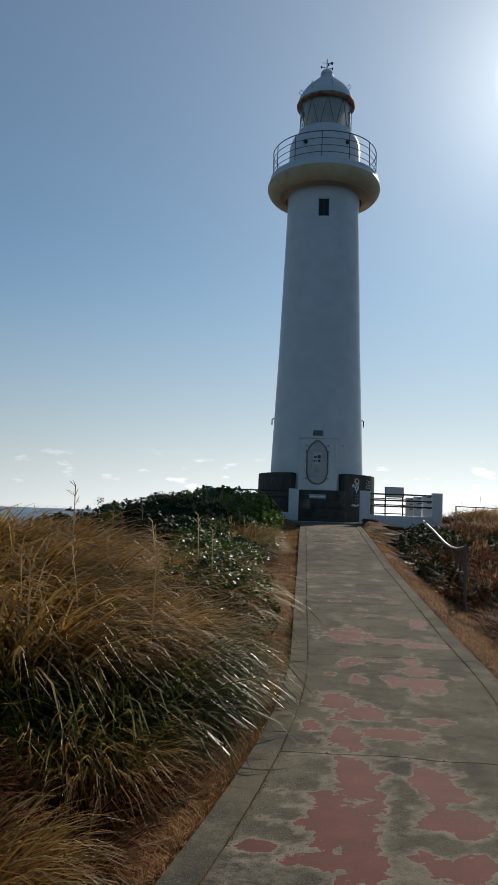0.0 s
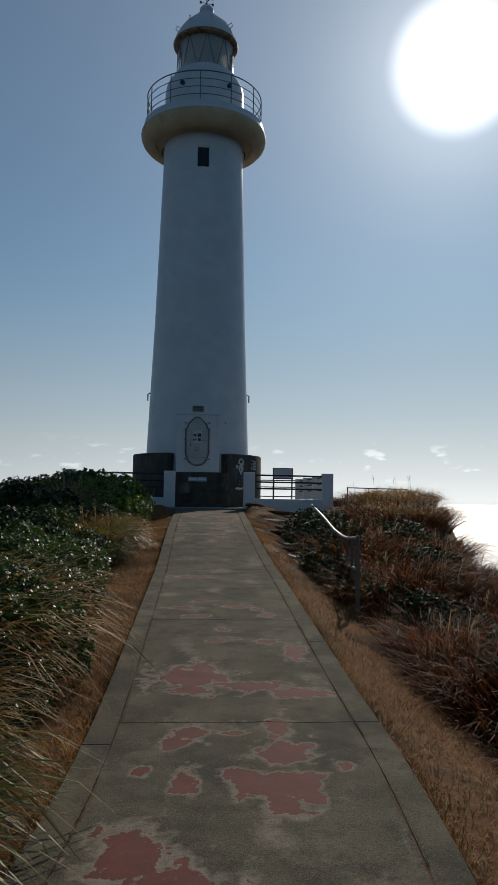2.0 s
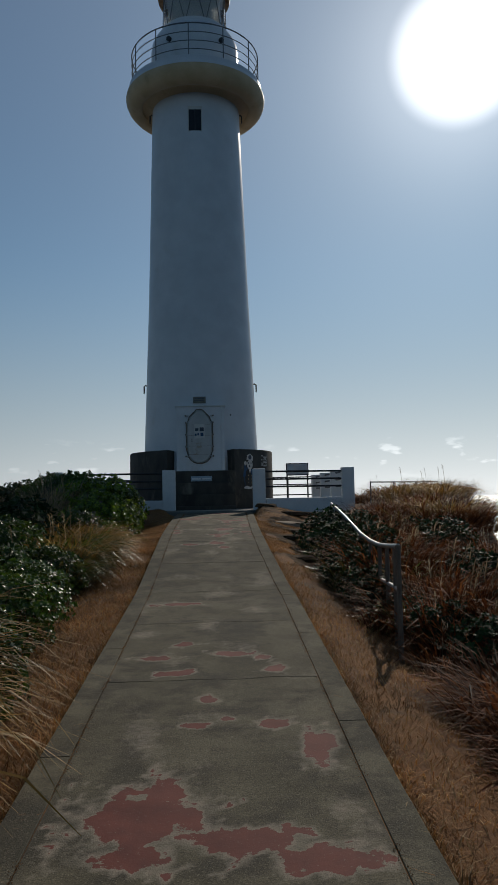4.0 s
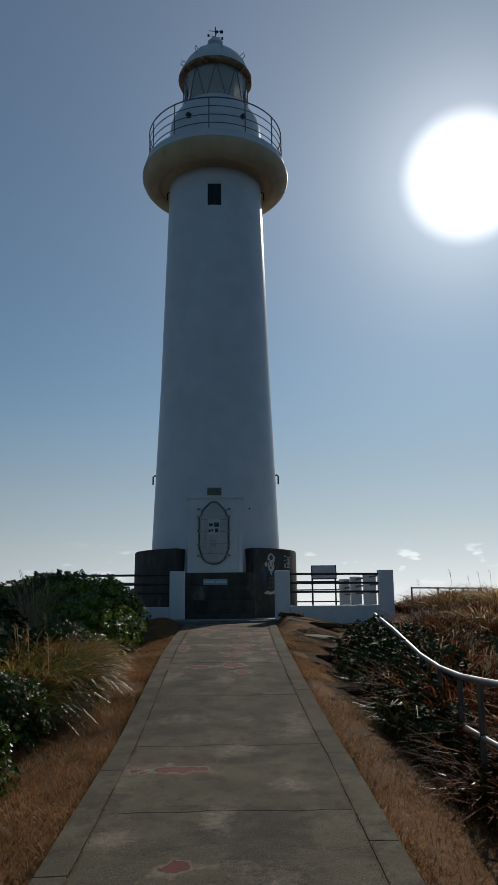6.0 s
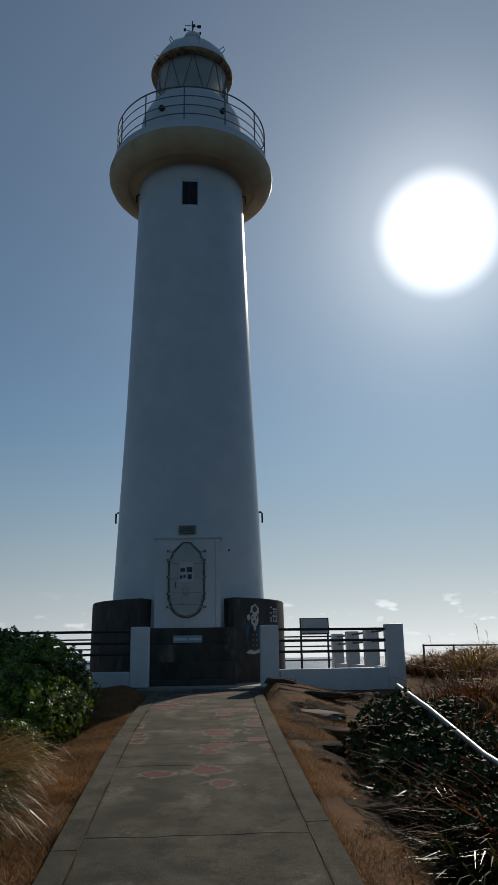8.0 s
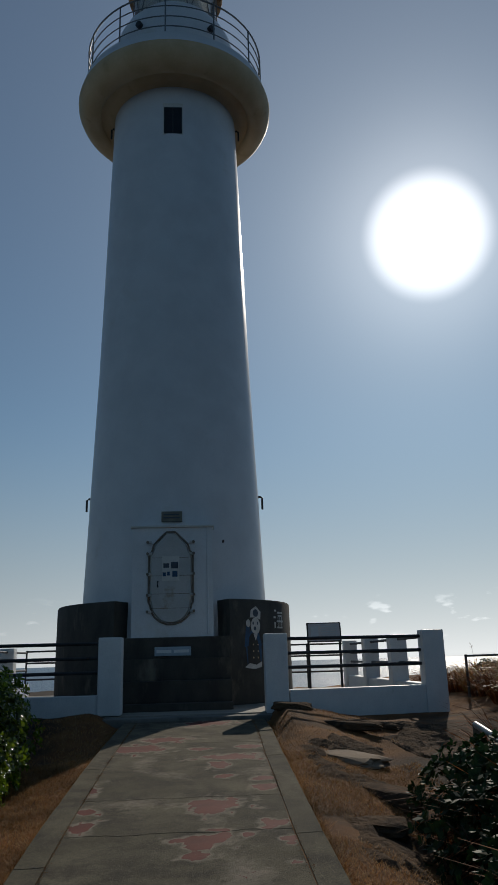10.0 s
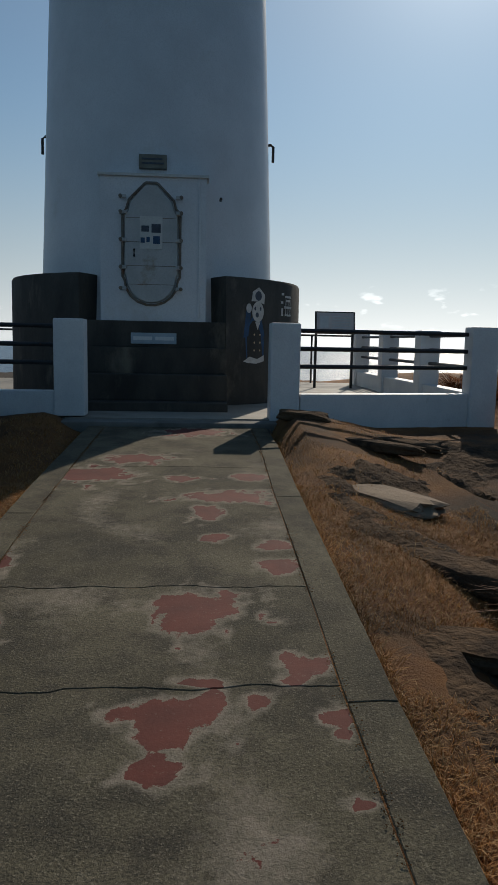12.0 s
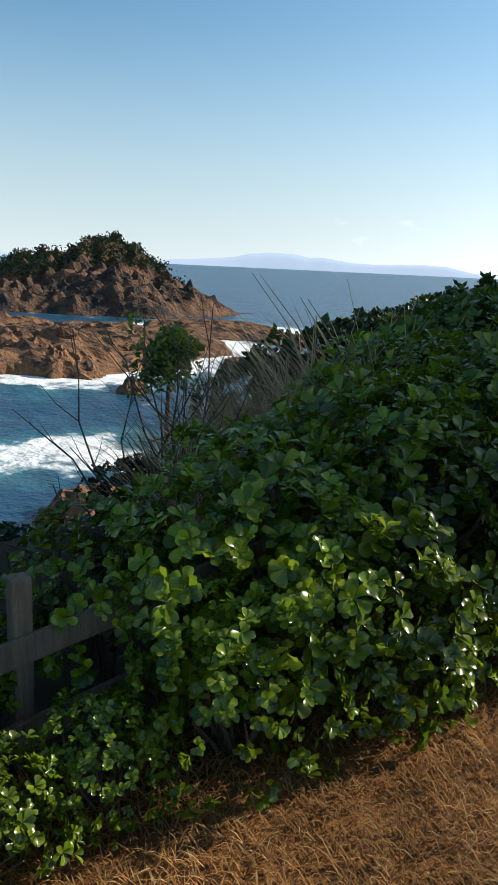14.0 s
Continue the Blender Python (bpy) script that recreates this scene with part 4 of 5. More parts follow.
def build_terrace():
    tagged(new("terrace_floor", bm_mesh("terrace_floor", terrace_slab(), FLOOR_CONC)), "worn concrete terrace floor", "floor", kind="structure")
    corners = {"gl": (-1.06, 0.0, 0.31), "gr": (1.15, 0.0, 0.31), "gf": (3.42, 0.40, 0.31)}

    def post(x, y, z0=-0.25, z1=1.05, w=0.31, d=0.26, label="white-painted square concrete fence post"):
        t = thing("fence_post", label, "fence post", "terrace fence posts", at=(x + w / 2, y + d / 2, z0))
        ob = part("post_body", bx(-w / 2, w / 2, -d / 2, d / 2, 0, z1 - z0, 0.018), WHITE_POST, t)
        return t

    post(-1.06, -0.01, 0.06)
    post(1.15, -0.01, -0.05)
    post(3.42, 0.38, -0.35, 1.06)
    right = [(3.45, 2.4), (3.45, 4.5), (3.45, 6.6)]
    left = [(-3.75, 0.0), (-3.75, 1.9), (-3.75, 3.7), (-3.75, 5.5)]
    for x, y in right + left:
        post(x, y, 0.03, 1.05, 0.28, 0.28)

    def panel(a, b, z=(0.60, 0.785, 0.975), curb=True, c0=-0.25, ends=0.0):
        a, b = Vector((*a, 0)), Vector((*b, 0))
        t = thing("terrace_fence", "white concrete curb carrying three dark pipe rails", "fence", "terrace fences", at=(a + b) / 2)
        inv = Matrix.Translation(-(a + b) / 2)
        if curb:
            d = (b - a)
            ang = math.atan2(d.y, d.x)
            m = inv @ Matrix.Translation(a) @ Matrix.Rotation(ang, 4, "Z")
            part("curb", bx(0, d.length, -0.09, 0.09, c0, 0.315, 0.012, m=m), WHITE_POST, t, "white-painted curb")
        for h in z:
            o = part("pipe_rail", tube(bmesh.new(), [inv @ (a + Vector((0, 0, h))), inv @ (b + Vector((0, 0, h)))], 0.024, 10), IRON, t, "dark iron pipe rail")
        return t

    panel((1.46, 0.12), (3.42, 0.52))
    panel((-3.47, 0.14), (-1.06, 0.12))
    for (x0, y0), (x1, y1) in zip([(3.45, 0.4)] + right, right):
        panel((3.59, y0 + 0.28), (3.59, y1), c0=0.0)
    for (x0, y0), (x1, y1) in zip(left, left[1:]):
        panel((-3.61, y0 + 0.28), (-3.61, y1), c0=0.0)
    panel((-3.61, 5.78), (-3.61, 7.3), c0=0.0)
    # plain pipe rail along the sea side
    t = thing("sea_railing", "thin dark pipe railing along the sea side of the terrace", "railing", at=(0, 7.25, 0.05))
    for h in (0.35, 0.7, 0.95):
        part("rail", tube(bmesh.new(), [(-3.6, 0, h), (3.6, 0, h)], 0.02, 8), IRON, t)
    for i in range(9):
        part("post", tube(bmesh.new(), [(-3.6 + 0.9 * i, 0, 0), (-3.6 + 0.9 * i, 0, 0.97)], 0.02, 8), IRON, t)
    # low railing outside the fence to the east
    t = thing("outer_railing", "rusty thin pipe railing on the slope outside the terrace", "railing", at=(4.3, 1.2, -0.3))
    pts = [(0, 0), (0.75, 0.55), (1.5, 1.1), (2.25, 1.65)]
    for h in (0.6, 0.98):
        part("rail", tube(bmesh.new(), [(x, y, h) for x, y in pts], 0.018, 6), IRON, t)
    for x, y in pts:
        part("post", tube(bmesh.new(), [(x, y, -0.3), (x, y, 1.0)], 0.02, 6), IRON, t)
    # information board
    t = thing("information_board", "faded information board on two dark posts", "sign", at=(2.85, 5.6, 0.05))
    tilt = Matrix.Translation((0, 0, 1.16)) @ Matrix.Rotation(radians(-10), 4, "X")
    part("board", bx(-0.36, 0.36, -0.02, 0.02, -0.2, 0.2, 0.008, m=tilt), IRON, t, "dark framed board")
    part("board_face", bx(-0.33, 0.33, -0.026, -0.018, -0.175, 0.175, m=tilt), SIGN_FACE, t, "faded printed sheet")
    part("board_picture", bx(-0.28, -0.12, -0.031, -0.025, -0.1, 0.12, m=tilt), PLAQUE, t)
    for i in range(5):
        part("board_text", bx(-0.06, 0.28, -0.031, -0.025, 0.1 - i * 0.05, 0.118 - i * 0.05, m=tilt), PLAQUE, t)
    for x in (-0.33, 0.33):
        part("leg", tube(bmesh.new(), [(x, 0.03, 0), (x, 0.03, 1.3)], 0.025, 8), IRON, t)
    # threshold stone between the gate posts
    tagged(new("threshold", bm_mesh("threshold", bx(-1.0, 1.35, -0.28, 0.7, -0.2, 0.035, 0.015), CONC)), "worn grey concrete threshold at the gate", "threshold", kind="structure")


build_terrace()


# ---------- the walk ----------
PAINT_SOUTH = [(-0.39, -19.79, 0.16, 0.29), (-0.26, -19.21, 0.11, 0.34), (-0.31, -20.16, 0.09, 0.17), (-0.46, -20.16, 0.16, 0.06), (-0.75, -20.07, 0.07, 0.05), (0.15, -19.16, 0.09, 0.21), (0.19, -19.37, 0.11, 0.12), (0.17, -19.69, 0.16, 0.14), (0.09, -20.18, 0.13, 0.11), (-0.29, -17.65, 0.13, 0.2), (-0.12, -17.92, 0.17, 0.14), (-0.28, -18.5, 0.1, 0.21), (-0.5, -18.26, 0.06, 0.1), (0.02, -18.38, 0.19, 0.1), (0.35, -18.02, 0.09, 0.07), (0.28, -16.95, 0.1, 0.12), (-0.1, -16.9, 0.05, 0.1)]
PAINT_MIDDLE = [(0.0, -14.75, 0.09, 0.14), (-0.08, -14.98, 0.22, 0.23), (-0.08, -15.32, 0.15, 0.08), (0.36, -15.21, 0.2, 0.09), (0.68, -15.38, 0.18, 0.08), (0.78, -14.25, 0.06, 0.2), (0.47, -16.04, 0.06, 0.12), (-0.06, -16.18, 0.08, 0.1), (-0.15, -16.35, 0.07, 0.06), (0.18, -16.19, 0.06, 0.02), (0.45, -16.54, 0.13, 0.14), (0.6, -16.41, 0.05, 0.03), (0.19, -16.8, 0.08, 0.05), (0.41, -16.86, 0.13, 0.06), (0.46, -16.96, 0.1, 0.12), (0.39, -17.17, 0.08, 0.11), (0.52, -17.11, 0.05, 0.07), (-0.1, -17.0, 0.05, 0.04), (0.77, -16.72, 0.03, 0.05), (-0.32, -16.76, 0.04, 0.04)]
PAINT_NORTH = [(-0.01, -12.01, 0.07, 0.05), (-0.21, -12.42, 0.09, 0.05), (-0.04, -12.83, 0.09, 0.06), (0.37, -12.33, 0.14, 0.06), (0.61, -12.45, 0.05, 0.04), (0.68, -12.77, 0.06, 0.08), (0.19, -13.42, 0.04, 0.06), (0.32, -13.8, 0.03, 0.03), (0.11, -13.89, 0.06, 0.03), (0.57, -13.9, 0.09, 0.05), (0.85, -14.16, 0.04, 0.1), (-0.16, -10.29, 0.18, 0.07), (0.26, -6.5, 0.1, 0.1), (-0.15, -6.61, 0.13, 0.06), (0.38, -6.9, 0.07, 0.08), (0.8, -6.03, 0.03, 0.02)]
PAINT_GATE = [(0.38, -4.87, 0.16, 0.14), (0.35, -5.01, 0.1, 0.08), (0.76, -5.36, 0.07, 0.06), (0.7, -5.44, 0.04, 0.02), (0.41, -5.45, 0.07, 0.02), (0.33, -5.62, 0.12, 0.08), (0.29, -5.74, 0.08, 0.06), (0.26, -5.87, 0.06, 0.04), (0.57, -5.57, 0.03, 0.05), (0.8, -5.66, 0.03, 0.03), (0.81, -5.74, 0.02, 0.03), (0.77, -4.42, 0.08, 0.07), (0.77, -4.12, 0.07, 0.06), (0.5, -3.98, 0.05, 0.04), (0.59, -3.19, 0.25, 0.11), (0.45, -3.55, 0.06, 0.12), (-0.32, -2.56, 0.22, 0.2), (0.26, -2.69, 0.09, 0.06), (-0.05, -1.98, 0.19, 0.13), (0.76, -2.63, 0.1, 0.1), (-0.51, -4.36, 0.04, 0.1), (0.37, -0.6, 0.26, 0.2), (-0.45, -4.95, 0.05, 0.07), (-0.42, -5.3, 0.06, 0.09)]
JOINTS = (-25.2, -22.0, -18.83, -16.0, -13.0, -11.2, -9.65, -8.0, -6.35, -5.48, -4.66, -2.3, -0.25)


def paint_at(x, y):
    v = 0.0
    for cx, cy, rx, ry in PAINT_SOUTH + PAINT_MIDDLE + PAINT_NORTH + PAINT_GATE:
        d = math.hypot((x - cx) / (rx * 1.03 + 0.008), (y - cy) / (ry * 1.03 + 0.008))
        if d < 2.5:
            d *= 1 + 0.6 * noise.noise(Vector((x * 8.0, y * 6.5, 1.0))) + 0.5 * noise.noise(Vector((x * 21.0, y * 17.0, 4.0)))
            v = max(v, 1.12 - 0.60 * d)
    v = max(v, 0.02 + 0.5 * noise.noise(Vector((x * 3.0, y * 2.2, 7.0))))
    return max(0.0, v)


def build_walk():
    walkway = thing("concrete_walk", "worn concrete walk with flaking patches of red paint", "path", kind="structure")
    rnd = random.Random(11)

    def slab(y0, y1, x0, x1, mat, name, step, lift, gap, wob):
        wide = 1.4 if name == "slab" else 0.16
        n, k = max(1, int(wide / step)), max(1, int((y1 - y0) / step))
        verts, faces, val = [], [], []
        us = [0.0, 0.003 / wide] + [i / n for i in range(1, n)] + [1 - 0.003 / wide, 1.0]
        vs = [0.0, 0.003 / (y1 - y0)] + [j / k for j in range(1, k)] + [1 - 0.003 / (y1 - y0), 1.0]
        n, k = len(us) - 1, len(vs) - 1
        for j in range(k + 1):
            t = vs[j]
            for i in range(n + 1):
                s = us[i]
                ya = y0 + gap + wob * noise.noise(Vector((s * wide, y0, 0)) * 4) + 0.012 * noise.noise(Vector((s * wide, y0, 5)) * 17)
                yb = y1 - gap + wob * noise.noise(Vector((s * wide, y1, 0)) * 4) + 0.012 * noise.noise(Vector((s * wide, y1, 5)) * 17)
                y = ya + (yb - ya) * t
                xa, xb = (q(y) if callable(q) else q for q in (x0, x1))
                x = xa + (xb - xa) * s + bend(y)
                edge = 0.003 * (1 if (i in (0, n) or j in (0, k)) else 0)
                verts.append((x, y, rise(y) + lift - edge + 0.004 * noise.noise(Vector((x, y, 1)) * 4)))
                val.append(paint_at(x, y) if name == "slab" else -0.25)
        w = n + 1
        faces = [(j * w + i, j * w + i + 1, (j + 1) * w + i + 1, (j + 1) * w + i) for j in range(k) for i in range(n)]
        rim = [i for i in range(w)] + [j * w + n for j in range(1, k + 1)] + [k * w + i for i in range(n - 1, -1, -1)] + [j * w for j in range(k - 1, 0, -1)]
        base = len(verts)
        for i in rim:
            x, y, z = verts[i]
            verts.append((x, y, z - 0.18))
            val.append(0.0)
        for q in range(len(rim)):
            a, b = rim[q], rim[(q + 1) % len(rim)]
            faces.append((b, a, base + q, base + (q + 1) % len(rim)))
        me = mesh_of(name, verts, faces, mat, False)
        if mat is SLAB:
            me.attributes.new("paint", "FLOAT", "POINT").data.foreach_set("value", val)
        ob = new(name, me)
        ob.parent = walkway

    for y0, y1 in zip(JOINTS, JOINTS[1:]):
        slab(y0, y1, -0.512, lambda v: seam(v) - 0.002, SLAB, "slab", 0.032, 0.0, 0.002, 0.035)
    y = -25.2
    while y < -0.4:
        y2 = min(-0.3, y + rnd.uniform(1.6, 2.6))
        slab(y, y2, -0.675, -0.515, SLAB, "kerb", 0.05, 0.006, 0.003, 0.01)
        slab(y + 0.4, y2 + 0.4 if y2 < -0.8 else y2, lambda v: seam(v) + 0.003, lambda v: seam(v) + 0.165, SLAB, "kerb", 0.05, 0.001, 0.003, 0.01)
        y = y2
    # packed sand that fills the joints
    verts, faces = [], []
    n = 120
    for i in range(n + 1):
        yy = -25.2 + 24.95 * i / n
        for x in (-0.66, seam(yy) + 0.15):
            verts.append((x + bend(yy), yy, rise(yy) - 0.004))
    faces = [(2 * i, 2 * i + 1, 2 * i + 3, 2 * i + 2) for i in range(n)]
    ob = new("joint_sand", mesh_of("joint_sand", verts, faces, SOIL))
    ob.parent = walkway


build_walk()


# ---------- bent pipe handrail ----------
def build_handrail():
    tops = [(1.97, -11.3, -0.13), (2.08, -10.7, -0.17), (2.18, -9.9, -0.22), (2.29, -9.0, -0.27), (2.38, -8.0, -0.28), (2.43, -7.0, -0.22), (2.42, -5.6, 0.02), (2.4, -4.4, 0.2)]
    t = thing("handrail", "weathered pale pipe handrail on thin posts beside the walk", "handrail", at=(1.95, -11.55, -0.95))
    o = Vector((1.95, -11.55, -0.95))
    pts = [Vector(p) - o for p in tops]
    part("top_rail", tube(bmesh.new(), pts, 0.026, 10), STEEL, t, "pale worn top pipe", True)
    part("lower_rail", tube(bmesh.new(), [p - Vector((0, 0, 0.42)) for p in pts[:4]], 0.021, 10), STEEL, t, "pale lower pipe", True)
    for q, p in zip(tops, pts):
        g = ground_z(q[0], q[1]) - 0.1 - o.z
        part("post", tube(bmesh.new(), [(p.x, p.y, g), (p.x, p.y, p.z + 0.01)], 0.026, 10), WOOD, t, "brown weathered post")


build_handrail()


# ---------- stones beside the walk ----------
def stone_mesh(name, sx, sy, sz, seed, mat):
    b = bmesh.new()
    bmesh.ops.create_icosphere(b, subdivisions=3, radius=1.0)
    for v in b.verts:
        c = v.co
        k = 1 / max(abs(c.x), abs(c.y), abs(c.z)) ** 0.75
        d = 1 + 0.22 * noise.noise(c * 1.4 + Vector((seed, 0, 0))) + 0.08 * noise.noise(c * 5 + Vector((seed, 3, 0)))
        v.co = Vector((c.x * sx * k * d, c.y * sy * k * d, c.z * sz * k * (1 + 0.15 * noise.noise(c * 4 + Vector((seed, 0, 5))))))
    return bm_mesh(name, b, mat)


def build_bedrock():
    """Weathered strata that come out of the turf east of the walk, in tilted ledges."""
    nx, ny = 64, 230
    verts, bare = [], []
    for j in range(ny + 1):
        y = -8.6 + 8.45 * j / ny
        for i in range(nx + 1):
            t = i / nx
            x = seam(y) + 0.19 + 2.35 * t
            q = Vector((x, y, 0))
            along = (x * 0.80 + y * 0.60) / 0.30 + 0.9 * noise.noise(q * 0.8) + 0.35 * noise.noise(q * 3.1)
            ledge = along - math.floor(along)
            ledge = min(ledge / 0.88, (1 - ledge) / 0.12)
            show = noise.noise(q * 0.85 + Vector((3.1, 0, 0))) + 0.45 * noise.noise(q * 2.7) + 0.06
            m = smooth(-0.05, 0.22, show) * smooth(0.0, 0.14, t) * smooth(1.0, 0.8, t) * smooth(0, 6, j) * smooth(ny, ny - 8, j)
            z = ground_z(x, y) - 0.05 + m * (0.045 + 0.042 * ledge + 0.012 * noise.noise(q * 9) + 0.008 * noise.noise(q * 26))
            verts.append((x, y, z))
            bare.append(1 - smooth(0.25, 0.7, m + 0.3 * noise.noise(q * 5)))
    w = nx + 1
    faces = [(j * w + i, j * w + i + 1, (j + 1) * w + i + 1, (j + 1) * w + i) for j in range(ny) for i in range(nx)]
    me = mesh_of("bedrock", verts, faces, BEDROCK, False)
    me.attributes.new("soil", "FLOAT", "POINT").data.foreach_set("value", bare)
    tagged(new("bedrock", me), "weathered brown bedrock in tilted ledges beside the walk", "rock", kind="structure")


def build_stones():
    rnd = random.Random(5)
    spots = [(1.62, -2.55, 0.62, 0.19, 0.05, -0.95), (1.42, -0.55, 0.26, 0.13, 0.05, -0.3), (2.25, -0.95, 0.5, 0.1, 0.04, -0.75), (1.9, -1.25, 0.55, 0.1, 0.05, -0.8), (1.75, -4.0, 0.42, 0.13, 0.07, -0.9), (1.5, -4.9, 0.2, 0.15, 0.045, -0.4), (1.9, -5.6, 0.3, 0.22, 0.05, -0.8), (1.55, -6.9, 0.24, 0.2, 0.05, 0.2)]
    for i, (x, y, sx, sy, sz, turn) in enumerate(spots):
        me = stone_mesh("rock_slab", sx, sy, sz, i * 2.7, FLAGSTONE if i == 0 else ROCK)
        label = "long pale flat stone slab lying on dry turf" if i == 0 else "flat brown bedrock slab half buried in dry turf"
        ob = tagged(new("rock_slab", me), label, "rock", "rock slabs beside the walk")
        ob.matrix_basis = Matrix.Translation((x, y, ground_z(x, y) + (-0.02 if i == 0 else 0.01))) @ Euler((rnd.uniform(-0.05, 0.05), rnd.uniform(-0.04, 0.06), turn)).to_matrix().to_4x4()


build_bedrock()
build_stones()


# ---------- vegetation ----------
def blades(rnd, n, radius, length, lean, width=0.011, droop=1.0, seg=4, upright=0.35):
    """A tuft: narrow ribbons that rise from the base and arch over."""
    verts, faces = [], []
    for _ in range(n):
        a, r = rnd.uniform(0, 2 * math.pi), radius * math.sqrt(rnd.random())
        p = Vector((r * math.cos(a), r * math.sin(a), 0))
        out = Vector((math.cos(a), math.sin(a), 0)) * rnd.uniform(0.1, 0.75) * (0.35 + r / radius) + Vector((*lean, 0)) * rnd.uniform(0.5, 1.4)
        ln = length * rnd.uniform(0.55, 1.1)
        side = Vector((-out.y, out.x, 0)).normalized() if out.length > 1e-3 else Vector((1, 0, 0))
        side = (side + Vector((rnd.uniform(-0.5, 0.5), rnd.uniform(-0.5, 0.5), rnd.uniform(-0.3, 0.3)))).normalized()
        w = width * rnd.uniform(0.6, 1.3)
        k = len(verts)
        th0, th1 = upright * rnd.uniform(0.1, 1.4), droop * rnd.uniform(0.65, 1.2)
        ahead = out.normalized() if out.length > 1e-3 else Vector((1, 0, 0))
        q = p
        for i in range(seg + 1):
            t = i / seg
            if i:
                th = th0 + (th1 - th0) * ((i - 0.5) / seg) ** 1.4
                q = q + (ahead * math.sin(th) + Vector((0, 0, math.cos(th)))) * (ln / seg)
            ww = w * (1 - t) ** 0.6 if i < seg else 0.001
            verts += [q - side * ww, q + side * ww]
        faces += [(k + 2 * i, k + 2 * i + 1, k + 2 * i + 3, k + 2 * i + 2) for i in range(seg)]
    return verts, faces


def plumes(rnd, n, height, lean):
    verts, faces = [], []
    for _ in range(n):
        p = Vector((rnd.gauss(0, 0.18), rnd.gauss(0, 0.18), 0))
        d = Vector((lean[0] + rnd.gauss(0, 0.2), lean[1] + rnd.gauss(0, 0.2), 0))
        h = height * rnd.uniform(0.8, 1.15)
        path = [p + d * h * t * t * 0.6 + Vector((0, 0, h * t)) for t in (0, 0.35, 0.7, 1.0)]
        k = len(verts)
        for q in path:
            verts += [q - Vector((0.004, 0, 0)), q + Vector((0.004, 0, 0))]
        faces += [(k + 2 * i, k + 2 * i + 1, k + 2 * i + 3, k + 2 * i + 2) for i in range(3)]
        for _ in range(10):
            t = rnd.uniform(0, 0.2)
            q = path[-1] - Vector((d.x * t, d.y * t, t))
            e = Vector((d.x + rnd.gauss(0, 0.5), d.y + rnd.gauss(0, 0.5), rnd.uniform(-0.1, 0.9))).normalized() * rnd.uniform(0.05, 0.1)
            k = len(verts)
            verts += [q, q + e * 0.5 + Vector((0.004, 0, 0)), q + e, q + e * 0.5 - Vector((0.004, 0, 0))]
            faces.append((k, k + 1, k + 2, k + 3))
    return verts, faces


WIND = (0.17, -0.08)


def tuft_kind(name, label, mat, seed, n, radius, length, plume=0, **kw):
    rnd = random.Random(seed)
    t = thing(name, label, "grass clump", at=(0, 0, -200))
    b = new("blades", mesh_of("blades", *blades(rnd, n, radius, length, WIND, **kw), mat))
    b.parent = t
    b["kind"] = "stuff"
    if plume:
        f = new("plumes", mesh_of("plumes", *plumes(rnd, plume, length * 0.8, WIND), STALK))
        f.parent = t
        f["kind"] = "stuff"
    return t


def scatter(kinds, places, group, rnd, s0=0.85, s1=1.15, sink=0.04):
    for i, (x, y, s) in enumerate(places):
        src = kinds[i % len(kinds)]
        k = s * rnd.uniform(s0, s1)
        ob = copy_thing(src, Matrix.Translation((x, y, ground_z(x, y) - sink)) @ Matrix.Rotation(rnd.uniform(-0.9, 0.9), 4, "Z"))
        ob.scale = (k, k, k)
        ob["group"] = group


def drop_kinds(kinds):
    for k in kinds:
        for o in (*k.children_recursive, k):
            bpy.data.objects.remove(o)


def leaf_shape(verts, faces, p, d, up, ln, wd, full=True):
    """One obovate leaf, folded along its midrib and curling back."""
    side = d.cross(up).normalized()
    k = len(verts)
    if full:
        for t, w, lift in ((0.0, 0.0, 0.0), (0.35, 0.2, 0.05), (0.66, 0.45, 0.06), (0.9, 0.42, 0.02), (1.0, 0.0, -0.04)):
            c = p + d * ln * t + up * ln * lift
            if w == 0:
                verts.append(c)
            else:
                verts += [c - side * wd * w + up * wd * 0.12, c, c + side * wd * w + up * wd * 0.12]
        faces += [(k, k + 2, k + 1), (k, k + 3, k + 2)]
        for q in (k + 1, k + 4):
            faces += [(q, q + 1, q + 4, q + 3), (q + 1, q + 2, q + 5, q + 4)]
        faces += [(k + 7, k + 8, k + 10), (k + 8, k + 9, k + 10)]
    else:
        verts += [p, p + d * ln * 0.6 - side * wd * 0.5, p + d * ln, p + d * ln * 0.6 + side * wd * 0.5]
        faces.append((k, k + 1, k + 2, k + 3))


def rosette(verts, faces, p, n, rnd, ln, count, full):
    u = n.orthogonal().normalized()
    w = n.cross(u)
    a0 = rnd.uniform(0, 6.28)
    for i in range(count):
        a = a0 + i * 2.4
        tilt = rnd.uniform(0.15, 0.95) * (0.4 + 0.6 * (1 - i / count))
        d = ((u * math.cos(a) + w * math.sin(a)) * (1 - tilt * 0.5) + n * tilt).normalized()
        up = (n - d * n.dot(d)).normalized()
        leaf_shape(verts, faces, p + n * rnd.uniform(-0.015, 0.015), d, up, ln * rnd.uniform(0.7, 1.15), ln * rnd.uniform(0.55, 0.72), full)


